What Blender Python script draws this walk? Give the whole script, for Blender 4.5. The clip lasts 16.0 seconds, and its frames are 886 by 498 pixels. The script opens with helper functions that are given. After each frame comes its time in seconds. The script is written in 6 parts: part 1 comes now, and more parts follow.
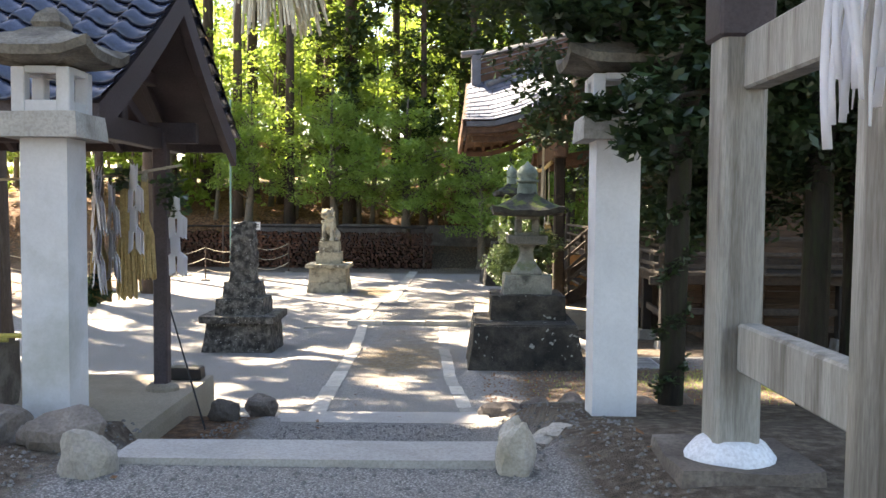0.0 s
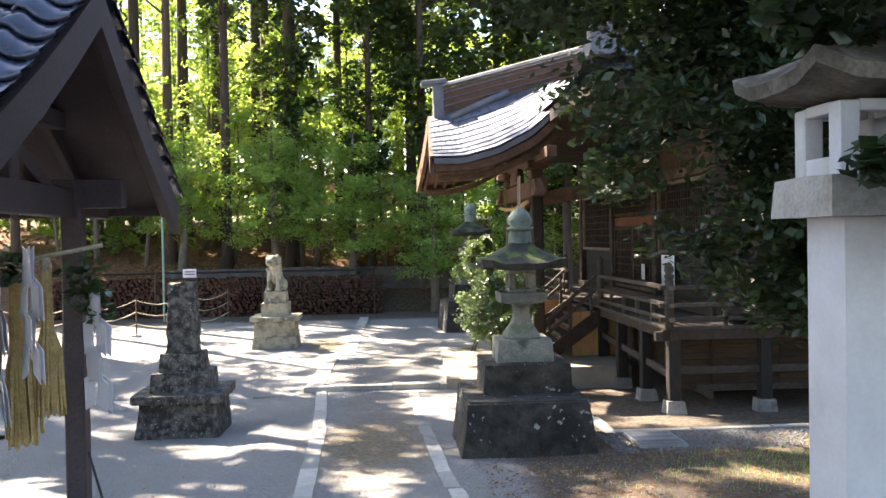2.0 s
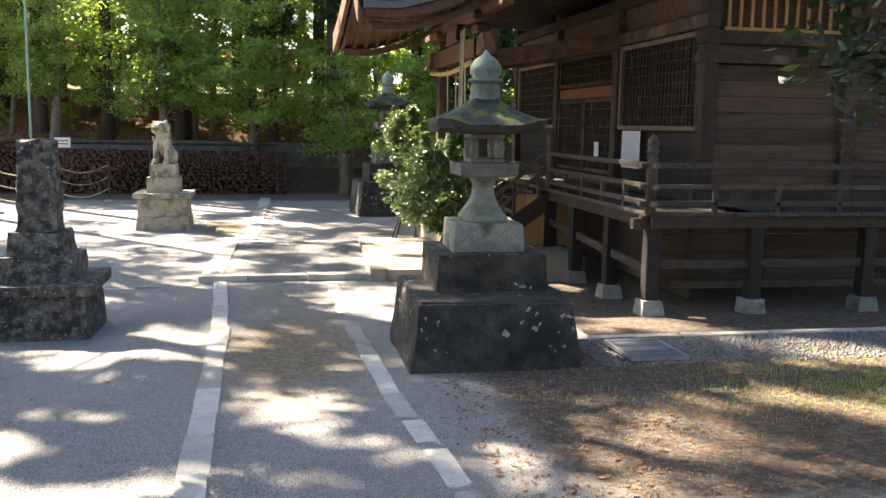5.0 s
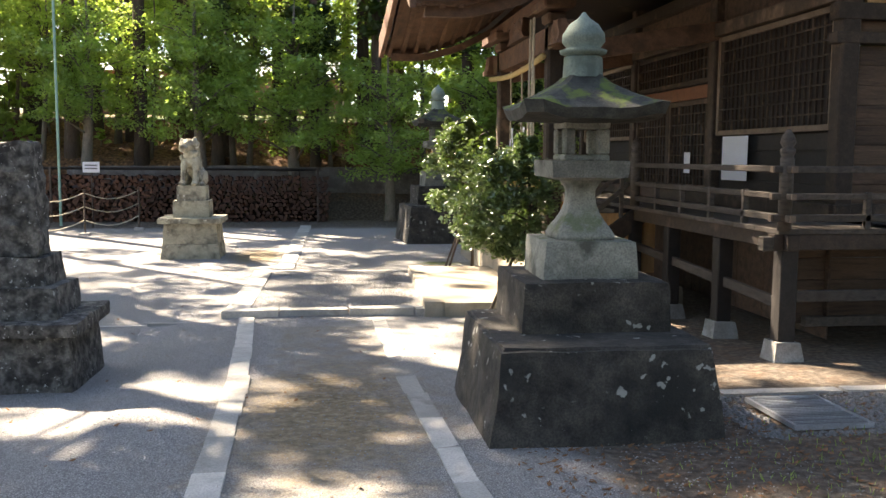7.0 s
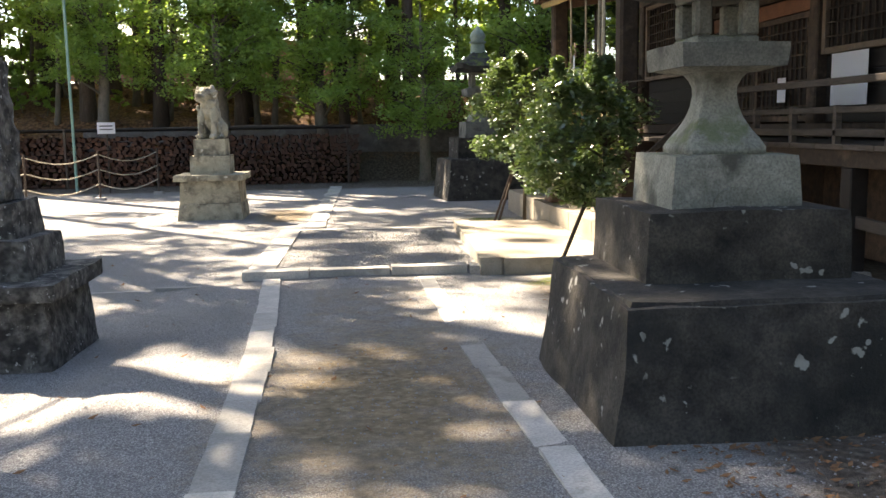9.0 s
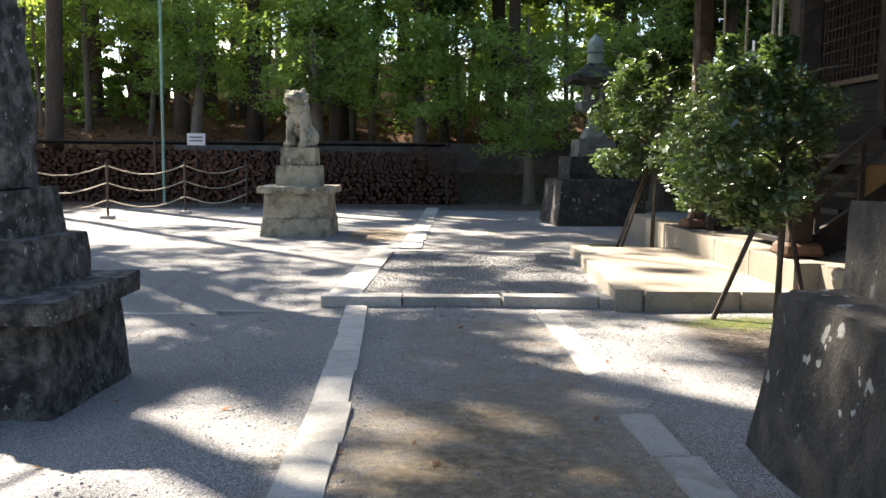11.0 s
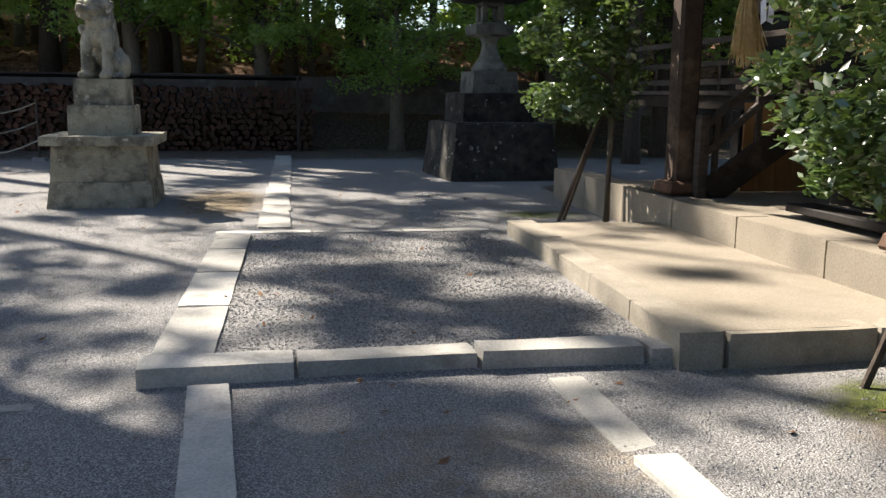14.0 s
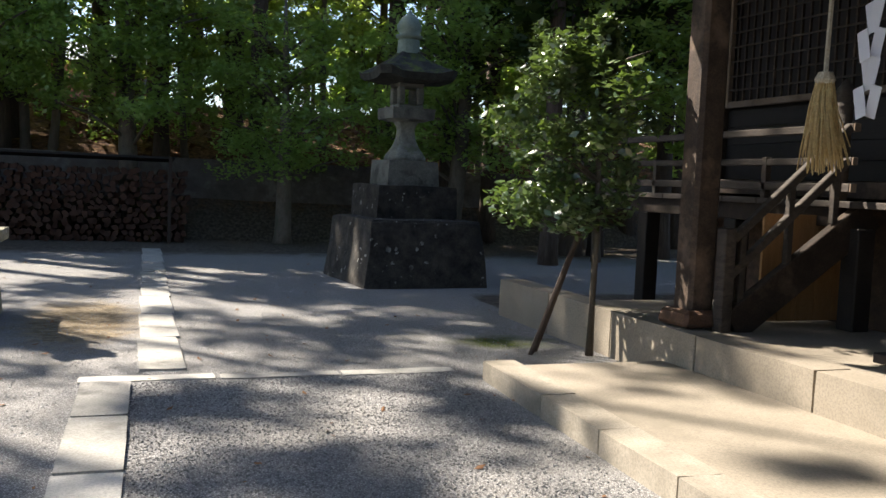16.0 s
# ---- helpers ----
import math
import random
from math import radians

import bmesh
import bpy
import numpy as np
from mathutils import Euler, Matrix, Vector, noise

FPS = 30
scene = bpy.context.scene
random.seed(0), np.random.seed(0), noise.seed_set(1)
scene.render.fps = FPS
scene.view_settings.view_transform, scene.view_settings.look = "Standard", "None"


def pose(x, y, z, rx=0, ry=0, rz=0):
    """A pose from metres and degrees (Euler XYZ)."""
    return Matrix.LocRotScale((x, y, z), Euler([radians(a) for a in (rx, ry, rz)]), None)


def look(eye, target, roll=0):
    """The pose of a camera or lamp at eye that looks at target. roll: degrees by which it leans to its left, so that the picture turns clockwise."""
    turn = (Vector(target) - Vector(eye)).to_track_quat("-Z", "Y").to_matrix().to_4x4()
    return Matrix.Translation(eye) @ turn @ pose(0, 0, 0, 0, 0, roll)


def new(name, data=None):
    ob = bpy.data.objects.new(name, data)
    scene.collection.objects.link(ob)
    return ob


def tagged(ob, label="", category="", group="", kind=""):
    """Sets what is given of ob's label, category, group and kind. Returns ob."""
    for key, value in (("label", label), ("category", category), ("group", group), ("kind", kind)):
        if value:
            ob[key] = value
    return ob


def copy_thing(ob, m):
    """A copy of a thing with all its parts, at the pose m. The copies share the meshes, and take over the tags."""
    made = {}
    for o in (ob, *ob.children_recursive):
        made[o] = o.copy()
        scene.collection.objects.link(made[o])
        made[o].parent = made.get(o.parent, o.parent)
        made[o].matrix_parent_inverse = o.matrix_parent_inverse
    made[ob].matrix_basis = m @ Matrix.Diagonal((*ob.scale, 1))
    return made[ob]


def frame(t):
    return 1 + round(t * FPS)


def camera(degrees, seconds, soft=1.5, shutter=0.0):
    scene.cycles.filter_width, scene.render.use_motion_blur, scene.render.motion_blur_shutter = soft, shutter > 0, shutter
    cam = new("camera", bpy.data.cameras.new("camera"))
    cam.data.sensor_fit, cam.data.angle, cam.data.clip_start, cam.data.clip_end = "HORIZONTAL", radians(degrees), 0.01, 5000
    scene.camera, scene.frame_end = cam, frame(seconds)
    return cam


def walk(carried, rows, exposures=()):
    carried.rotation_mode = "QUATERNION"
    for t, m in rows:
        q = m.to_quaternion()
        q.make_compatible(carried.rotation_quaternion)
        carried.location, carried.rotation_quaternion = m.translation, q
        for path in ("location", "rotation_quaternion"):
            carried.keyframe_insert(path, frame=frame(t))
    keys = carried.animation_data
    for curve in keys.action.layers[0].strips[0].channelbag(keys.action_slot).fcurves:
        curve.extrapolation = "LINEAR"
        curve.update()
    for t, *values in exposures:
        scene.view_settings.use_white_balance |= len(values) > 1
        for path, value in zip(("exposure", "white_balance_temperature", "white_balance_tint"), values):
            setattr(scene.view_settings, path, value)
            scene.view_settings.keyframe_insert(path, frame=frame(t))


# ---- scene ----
cam = camera(52.8, 16.0)
PATH = [
    (0, (-0.082, 0.134, 2.956), (-0.085, 2.132, 2.861), 0.5),
    (0.5, (-0.274, 0.728, 3.031), (-0.215, 2.723, 2.9), 1.0),
    (1, (-0.476, 1.309, 3.125), (-0.419, 3.306, 3.04), -0.2),
    (1.5, (-0.609, 1.944, 3.256), (-0.571, 3.944, 3.222), 0.6),
    (2, (-0.75, 2.557, 3.314), (-0.608, 4.552, 3.287), -1.0),
    (2.5, (-0.776, 3.188, 3.347), (-0.531, 5.173, 3.341), -1.0),
    (3, (-0.873, 3.748, 3.312), (-0.59, 5.728, 3.267), -0.3),
    (3.5, (-0.962, 4.328, 3.282), (-0.643, 6.291, 3.073), -0.5),
    (4, (-1.057, 4.791, 3.232), (-0.648, 6.727, 2.939), -0.3),
    (4.5, (-1.076, 5.179, 3.111), (-0.638, 7.111, 2.84), -0.5),
    (5, (-1.069, 5.588, 2.905), (-0.7, 7.534, 2.628), 1.0),
    (5.2, (-1.075, 5.759, 2.843), (-0.724, 7.701, 2.52), 0.1),
    (7.3, (-0.94, 8.634, 2.457), (-0.683, 10.608, 2.257), 0.2),
    (7.5, (-0.936, 8.927, 2.434), (-0.7, 10.899, 2.199), -0.1),
    (8, (-0.996, 9.441, 2.322), (-0.841, 11.419, 2.066), 0.0),
    (8.5, (-1.034, 9.883, 2.184), (-0.834, 11.855, 1.922), -2.2),
    (9, (-1.044, 10.246, 1.979), (-0.836, 12.216, 1.705), -0.9),
    (9.5, (-1.04, 10.657, 1.759), (-0.871, 12.637, 1.535), -1.9),
    (9.7, (-1.005, 10.846, 1.696), (-0.905, 12.833, 1.493), -1.3),
    (11.8, (-1.298, 13.589, 1.624), (-1.298, 15.576, 1.405), 0.6),
    (12, (-1.319, 13.892, 1.647), (-1.271, 15.874, 1.389), 1.1),
    (12.5, (-1.406, 14.633, 1.65), (-1.245, 16.606, 1.361), 1.2),
    (13, (-1.528, 15.375, 1.63), (-1.399, 17.341, 1.288), 1.6),
    (13.5, (-1.63, 16.077, 1.625), (-1.402, 18.034, 1.279), 1.1),
    (14, (-1.673, 16.812, 1.634), (-1.301, 18.747, 1.292), 0.7),
    (14.5, (-1.755, 17.526, 1.639), (-1.26, 19.432, 1.29), 0.8),
    (15, (-1.832, 18.204, 1.635), (-1.328, 20.114, 1.319), 1.4),
    (15.5, (-1.885, 18.853, 1.667), (-1.292, 20.743, 1.388), 2.0),
    (16, (-1.989, 19.43, 1.74), (-1.311, 21.306, 1.591), 2.4),
]
EXPOSURES = [(0.0, 3.08, 7400, 14), (2.0, 3.08, 6850, 14), (5.0, 2.92, 7100, 14), (8.5, 2.74, 7250, 14), (10.5, 2.4, 6600, 12), (12.5, 1.85, 6200, 12), (13.5, 1.48, 6200, 12), (14.5, 1.58, 6250, 12), (16.0, 1.66, 6250, 12)]
walk(cam, [(t, look(eye, target, roll)) for t, eye, target, roll in PATH], EXPOSURES)

# ---- light ----
SUN_FROM = Vector((-0.66, 0.75, 0.0)).normalized()
SUN_ELEV = radians(46)
world = bpy.data.worlds.new("world")
scene.world = world
world.use_nodes = True
wn = world.node_tree
sky = wn.nodes.new("ShaderNodeTexSky")
sky.sky_type = "NISHITA"
sky.sun_disc = False
sky.sun_elevation = SUN_ELEV
sky.sun_rotation = math.atan2(SUN_FROM.x, SUN_FROM.y)
wn.links.new(sky.outputs[0], wn.nodes["Background"].inputs[0])
wn.nodes["Background"].inputs[1].default_value = 0.078
sun_data = bpy.data.lights.new("sun", "SUN")
sun_data.energy, sun_data.angle, sun_data.color = 5.0, radians(0.55), (1.0, 0.9, 0.75)
sun = new("sun", sun_data)
sun_dir = Vector((SUN_FROM.x * math.cos(SUN_ELEV), SUN_FROM.y * math.cos(SUN_ELEV), math.sin(SUN_ELEV)))
sun.matrix_world = look(sun_dir * 60, (0, 0, 0))

# ---- materials ----
def node(nt, kind, **sets):
    n = nt.nodes.new(kind)
    for k, v in sets.items():
        n.inputs[k].default_value = v
    return n


def ramp(nt, src, stops):
    r = nt.nodes.new("ShaderNodeValToRGB")
    el = r.color_ramp.elements
    el[0].position, el[0].color = stops[0][0], (*stops[0][1], 1)
    el[1].position, el[1].color = stops[-1][0], (*stops[-1][1], 1)
    for p, c in stops[1:-1]:
        e = el.new(p)
        e.color = (*c, 1)
    nt.links.new(src, r.inputs[0])
    return r.outputs[0]


def mix(nt, fac, a, b, mode="MIX"):
    m = nt.nodes.new("ShaderNodeMix")
    m.data_type, m.blend_type = "RGBA", mode
    for sock, val in ((m.inputs[0], fac), (m.inputs[6], a), (m.inputs[7], b)):
        if hasattr(val, "is_linked"):
            nt.links.new(val, sock)
        elif isinstance(val, (int, float)):
            sock.default_value = val
        else:
            sock.default_value = (*val, 1)
    return m.outputs[2]


def surface(name, c1, c2, scale=6.0, rough=0.8, bump=0.25, metal=0.0, stain=None, stain_scale=1.2,
            stain_at=0.55, stretch=(1, 1, 1), vary=0.25, fine=60.0, grit=0.45, spots=None, moss=None, spec=0.35, spot_scale=9.0):
    """Two-scale mottled surface: broad noise, grain, stains with soft borders, and tone per object."""
    m = bpy.data.materials.new(name)
    m.use_nodes = True
    nt = m.node_tree
    bsdf = nt.nodes["Principled BSDF"]
    geo = nt.nodes.new("ShaderNodeTexCoord") if stretch != (1, 1, 1) else nt.nodes.new("ShaderNodeNewGeometry")
    pos = geo.outputs["Object"] if stretch != (1, 1, 1) else geo.outputs["Position"]
    mp = nt.nodes.new("ShaderNodeMapping")
    mp.inputs["Scale"].default_value = stretch
    nt.links.new(pos, mp.inputs[0])
    info = nt.nodes.new("ShaderNodeObjectInfo")
    shift = nt.nodes.new("ShaderNodeVectorMath")
    shift.operation = "MULTIPLY_ADD"
    shift.inputs[1].default_value = (7, 5, 9)
    nt.links.new(info.outputs["Random"], shift.inputs[0])
    nt.links.new(mp.outputs[0], shift.inputs[2])
    co = shift.outputs[0]

    def tex(sc, detail=5.0):
        n = node(nt, "ShaderNodeTexNoise", Scale=sc, Detail=detail, Roughness=0.62)
        nt.links.new(co, n.inputs["Vector"])
        return n.outputs[0]

    broad, grain = tex(scale), tex(fine, 3.0)
    col = ramp(nt, broad, [(0.3, c1), (0.7, c2)])
    dark = tuple(v * 0.55 for v in c1)
    col = mix(nt, ramp(nt, grain, [(0.35, (grit,) * 3), (0.6, (0, 0, 0))]), col, dark)
    if stain:
        s = tex(stain_scale, 8.0)
        col = mix(nt, ramp(nt, s, [(stain_at - 0.06, (0, 0, 0)), (stain_at + 0.09, (0.85,) * 3)]), col, stain)
    if spots:
        v = node(nt, "ShaderNodeTexVoronoi", Scale=spot_scale)
        warp = node(nt, "ShaderNodeTexNoise", Scale=11.0, Detail=4.0)
        nt.links.new(co, warp.inputs["Vector"])
        bent = nt.nodes.new("ShaderNodeVectorMath")
        bent.operation = "MULTIPLY_ADD"
        bent.inputs[1].default_value = (0.16, 0.16, 0.16)
        nt.links.new(warp.outputs["Color"], bent.inputs[0])
        nt.links.new(co, bent.inputs[2])
        nt.links.new(bent.outputs[0], v.inputs["Vector"])
        gate = tex(1.7, 3.0)
        size = ramp(nt, v.outputs["Color"], [(0.25, (0,) * 3), (0.95, (0.37,) * 3)])
        near = nt.nodes.new("ShaderNodeMath")
        near.operation = "SUBTRACT"
        nt.links.new(size, near.inputs[0])
        nt.links.new(v.outputs["Distance"], near.inputs[1])
        both = mix(nt, 1.0, ramp(nt, near.outputs[0], [(0.0, (0,) * 3), (0.07, (0.8,) * 3)]),
                   ramp(nt, gate, [(0.43, (0,) * 3), (0.52, (1,) * 3)]), "MULTIPLY")
        col = mix(nt, both, col, spots)
    if moss:
        up = nt.nodes.new("ShaderNodeNewGeometry")
        sep = nt.nodes.new("ShaderNodeSeparateXYZ")
        nt.links.new(up.outputs["Normal"], sep.inputs[0])
        top = ramp(nt, sep.outputs[2], [(0.25, (0,) * 3), (0.7, (1,) * 3)])
        where = mix(nt, 1.0, top, ramp(nt, tex(5.0), [(0.49, (0,) * 3), (0.6, (1,) * 3)]), "MULTIPLY")
        col = mix(nt, where, col, moss)
    if vary:
        tone = nt.nodes.new("ShaderNodeMapRange")
        tone.inputs[3].default_value, tone.inputs[4].default_value = 1 - vary, 1 + vary
        nt.links.new(info.outputs["Random"], tone.inputs[0])
        hsv = nt.nodes.new("ShaderNodeHueSaturation")
        nt.links.new(tone.outputs[0], hsv.inputs["Value"])
        nt.links.new(col, hsv.inputs["Color"])
        col = hsv.outputs[0]
    nt.links.new(col, bsdf.inputs["Base Color"])
    rr = nt.nodes.new("ShaderNodeMapRange")
    rr.inputs[3].default_value, rr.inputs[4].default_value = max(0.03, rough - 0.12), min(1, rough + 0.12)
    nt.links.new(broad, rr.inputs[0])
    nt.links.new(rr.outputs[0], bsdf.inputs["Roughness"])
    bsdf.inputs["Metallic"].default_value = metal
    bsdf.inputs["Specular IOR Level"].default_value = spec
    if bump:
        bp = node(nt, "ShaderNodeBump", Strength=bump, Distance=0.02)
        add = nt.nodes.new("ShaderNodeMath")
        add.operation = "MULTIPLY_ADD"
        add.inputs[1].default_value = 0.35
        nt.links.new(grain, add.inputs[0])
        nt.links.new(broad, add.inputs[2])
        nt.links.new(add.outputs[0], bp.inputs["Height"])
        nt.links.new(bp.outputs[0], bsdf.inputs["Normal"])
    return m


def leaf_material(name, c1, c2, see=0.45, gloss=0.12, rough=0.35, glow=(1.5, 1.35, 0.5)):
    m = bpy.data.materials.new(name)
    m.use_nodes = True
    nt = m.node_tree
    nt.nodes.remove(nt.nodes["Principled BSDF"])
    out = nt.nodes["Material Output"]
    geo = nt.nodes.new("ShaderNodeNewGeometry")
    info = nt.nodes.new("ShaderNodeObjectInfo")
    nz = node(nt, "ShaderNodeTexNoise", Scale=0.55, Detail=3.0)
    nt.links.new(geo.outputs["Position"], nz.inputs["Vector"])
    per = mix(nt, 0.5, geo.outputs["Random Per Island"], nz.outputs[0])
    col = ramp(nt, per, [(0.25, c1), (0.75, c2)])
    dif = nt.nodes.new("ShaderNodeBsdfDiffuse")
    tra = nt.nodes.new("ShaderNodeBsdfTranslucent")
    glo = node(nt, "ShaderNodeBsdfGlossy", Roughness=rough)
    warm = mix(nt, 0.5, col, tuple(v * g for v, g in zip(c2, glow)))
    nt.links.new(col, dif.inputs[0])
    nt.links.new(warm, tra.inputs[0])
    a = nt.nodes.new("ShaderNodeMixShader")
    a.inputs[0].default_value = see
    nt.links.new(dif.outputs[0], a.inputs[1])
    nt.links.new(tra.outputs[0], a.inputs[2])
    b = nt.nodes.new("ShaderNodeMixShader")
    b.inputs[0].default_value = gloss
    nt.links.new(a.outputs[0], b.inputs[1])
    nt.links.new(glo.outputs[0], b.inputs[2])
    nt.links.new(b.outputs[0], out.inputs[0])
    return m


M = {
    "granite": surface("granite", (0.17, 0.172, 0.145), (0.30, 0.295, 0.25), 6, 0.88, 0.5, stain=(0.05, 0.05, 0.04), stain_scale=2.6, stain_at=0.56, grit=0.6, moss=(0.1, 0.12, 0.05)),
    "kerb": surface("kerb_granite", (0.36, 0.35, 0.31), (0.52, 0.49, 0.44), 4, 0.85, 0.3, stain=(0.2, 0.19, 0.16), stain_scale=2.5, stain_at=0.62),
    "beige_kerb": surface("beige_kerb_stone", (0.28, 0.245, 0.19), (0.4, 0.355, 0.285), 4, 0.85, 0.3, stain=(0.18, 0.16, 0.12), stain_scale=2.2, stain_at=0.6, vary=0.1),
    "concrete": surface("pale_concrete", (0.25, 0.215, 0.165), (0.34, 0.295, 0.23), 1.5, 0.85, 0.15, stain=(0.19, 0.165, 0.125), stain_scale=0.8, stain_at=0.58, vary=0.1),
    "concrete_grey": surface("grey_concrete", (0.34, 0.33, 0.31), (0.46, 0.45, 0.43), 2, 0.85, 0.2, stain=(0.2, 0.19, 0.17), stain_scale=1.0, stain_at=0.6, vary=0.1),
    "pillar": surface("painted_pillar_stone", (0.52, 0.53, 0.55), (0.64, 0.65, 0.67), 2.5, 0.75, 0.12, stain=(0.36, 0.37, 0.34), stain_scale=1.1, stain_at=0.6, vary=0.05, grit=0.12),
    "pillar_cap": surface("weathered_cap_stone", (0.36, 0.35, 0.32), (0.5, 0.49, 0.46), 4, 0.85, 0.3, stain=(0.14, 0.13, 0.10), stain_scale=2.0, stain_at=0.56, vary=0.08),
    "cap_stone": surface("brown_weathered_cap", (0.1, 0.09, 0.075), (0.27, 0.25, 0.21), 5, 0.9, 0.6, stain=(0.035, 0.03, 0.024), stain_scale=2.6, stain_at=0.5, vary=0.08),
    "lichen": surface("dark_lichen_stone", (0.014, 0.013, 0.012), (0.105, 0.093, 0.076), 4.5, 0.95, 1.0, stain=(0.022, 0.022, 0.02), stain_scale=1.8, stain_at=0.56, spots=(0.36, 0.36, 0.32), vary=0.1),
    "oldstone": surface("black_streaked_old_stone", (0.04, 0.037, 0.033), (0.27, 0.255, 0.225), 9, 0.94, 1.0, stain=(0.018, 0.017, 0.016), stain_scale=7.5, stain_at=0.5, spots=(0.4, 0.4, 0.37), spot_scale=20.0, vary=0.1),
    "mossroof": surface("mossy_lantern_stone", (0.02, 0.021, 0.018), (0.075, 0.075, 0.062), 6, 0.92, 0.9, moss=(0.085, 0.115, 0.022), vary=0.08),
    "greenstone": surface("green_grey_stone", (0.17, 0.22, 0.18), (0.28, 0.33, 0.27), 5, 0.85, 0.3, stain=(0.1, 0.12, 0.1), stain_scale=2.4, stain_at=0.58),
    "lionstone": surface("yellow_grey_stone", (0.30, 0.28, 0.205), (0.50, 0.455, 0.34), 6, 0.92, 0.7, stain=(0.1, 0.09, 0.07), stain_scale=3.4, stain_at=0.53, spots=(0.56, 0.54, 0.47), vary=0.1),
    "wood": surface("weathered_brown_timber", (0.026, 0.018, 0.013), (0.07, 0.048, 0.034), 9, 0.75, 0.35, stretch=(1, 1, 1), stain=(0.16, 0.11, 0.075), stain_scale=1.8, stain_at=0.62),
    "porch_wood": surface("reddish_porch_timber", (0.085, 0.045, 0.027), (0.19, 0.105, 0.064), 6, 0.75, 0.35, stain=(0.05, 0.03, 0.02), stain_scale=2.2, stain_at=0.58, vary=0.2),
    "plank": surface("weathered_plank", (0.045, 0.027, 0.018), (0.14, 0.088, 0.056), 3, 0.8, 0.4, stretch=(0.5, 6, 6), stain=(0.028, 0.019, 0.014), stain_scale=1.5, stain_at=0.56, vary=0.3, fine=30),
    "rail": surface("grey_weathered_rail", (0.04, 0.032, 0.026), (0.12, 0.098, 0.08), 4, 0.8, 0.4, stretch=(3, 1, 6), stain=(0.04, 0.03, 0.022), stain_scale=2, stain_at=0.6),
    "post": surface("grey_post_wood", (0.23, 0.22, 0.20), (0.40, 0.385, 0.35), 3, 0.85, 0.4, stretch=(4.5, 4.5, 0.4), stain=(0.1, 0.085, 0.07), stain_scale=1.7, stain_at=0.58, vary=0.08, fine=34),
    "frame_wood": surface("pale_brown_frame_wood", (0.14, 0.1, 0.068), (0.27, 0.2, 0.145), 4, 0.8, 0.3, stain=(0.08, 0.055, 0.04), stain_scale=2, stain_at=0.58),
    "red_board": surface("reddish_panel_board", (0.13, 0.055, 0.03), (0.22, 0.1, 0.055), 4, 0.75, 0.3, stain=(0.07, 0.04, 0.028), stain_scale=2, stain_at=0.6),
    "footing": surface("grey_footing_stone", (0.2, 0.19, 0.17), (0.34, 0.325, 0.3), 5, 0.9, 0.4, stain=(0.12, 0.11, 0.09), stain_scale=3, stain_at=0.56),
    # dark timber; also paints shade on the stair treads and lattice backing
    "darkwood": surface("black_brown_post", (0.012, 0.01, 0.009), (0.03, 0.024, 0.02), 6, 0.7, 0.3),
    "purple": surface("dark_painted_timber", (0.05, 0.038, 0.042), (0.085, 0.066, 0.072), 3, 0.6, 0.15, vary=0.1),
    "orange": surface("pale_orange_board", (0.36, 0.19, 0.075), (0.5, 0.28, 0.12), 3, 0.65, 0.2, stretch=(6, 6, 0.7), vary=0.12),
    "tile": surface("glazed_roof_tile", (0.03, 0.038, 0.07), (0.055, 0.068, 0.12), 4, 0.16, 0.03, vary=0.25, spec=0.8),
    "sheet": surface("blue_grey_roof_sheet", (0.09, 0.105, 0.145), (0.18, 0.2, 0.25), 4, 0.48, 0.12, metal=0.55, stain=(0.1, 0.1, 0.11), stain_scale=1.5, stain_at=0.6, vary=0.18),
    "ridge": surface("grey_ridge_tile", (0.12, 0.12, 0.13), (0.2, 0.2, 0.22), 4, 0.5, 0.2, vary=0.15),
    "straw": surface("dry_straw", (0.42, 0.29, 0.12), (0.62, 0.47, 0.22), 20, 0.8, 0.3, vary=0.15),
    "pale_straw": surface("bleached_straw", (0.5, 0.44, 0.32), (0.68, 0.62, 0.48), 20, 0.8, 0.3, vary=0.1),
    "hemp": surface("hemp_rope", (0.40, 0.34, 0.24), (0.55, 0.48, 0.36), 30, 0.85, 0.5),
    "paper": leaf_material("white_paper", (0.76, 0.76, 0.8), (0.85, 0.85, 0.88), 0.45, 0.02, 0.6, (1, 1, 1)),
    "black": surface("black_plastic", (0.012, 0.012, 0.013), (0.02, 0.02, 0.022), 5, 0.45, 0.05),
    "beige": surface("beige_plaster", (0.55, 0.5, 0.38), (0.65, 0.6, 0.47), 2, 0.85, 0.1),
    "steel": surface("galvanised_grating", (0.45, 0.48, 0.52), (0.6, 0.63, 0.67), 6, 0.4, 0.05, metal=0.8),
    "greenpole": surface("pale_green_pole", (0.25, 0.42, 0.33), (0.32, 0.5, 0.4), 3, 0.5, 0.05),
    "bark": surface("cedar_bark", (0.05, 0.036, 0.027), (0.11, 0.08, 0.06), 5, 0.9, 0.7, stretch=(9, 9, 1.2), stain=(0.12, 0.10, 0.075), stain_scale=1.0, stain_at=0.6, vary=0.3),
    "dark_bark": surface("mossy_dark_bark", (0.016, 0.014, 0.011), (0.045, 0.038, 0.03), 5, 0.92, 0.7, stretch=(9, 9, 1.2), stain=(0.03, 0.04, 0.018), stain_scale=1.2, stain_at=0.56, vary=0.2),
    "bark_smooth": surface("smooth_bark", (0.10, 0.08, 0.06), (0.19, 0.16, 0.125), 6, 0.85, 0.4, stretch=(2, 2, 1), stain=(0.07, 0.075, 0.05), stain_scale=1.5, stain_at=0.57, vary=0.25),
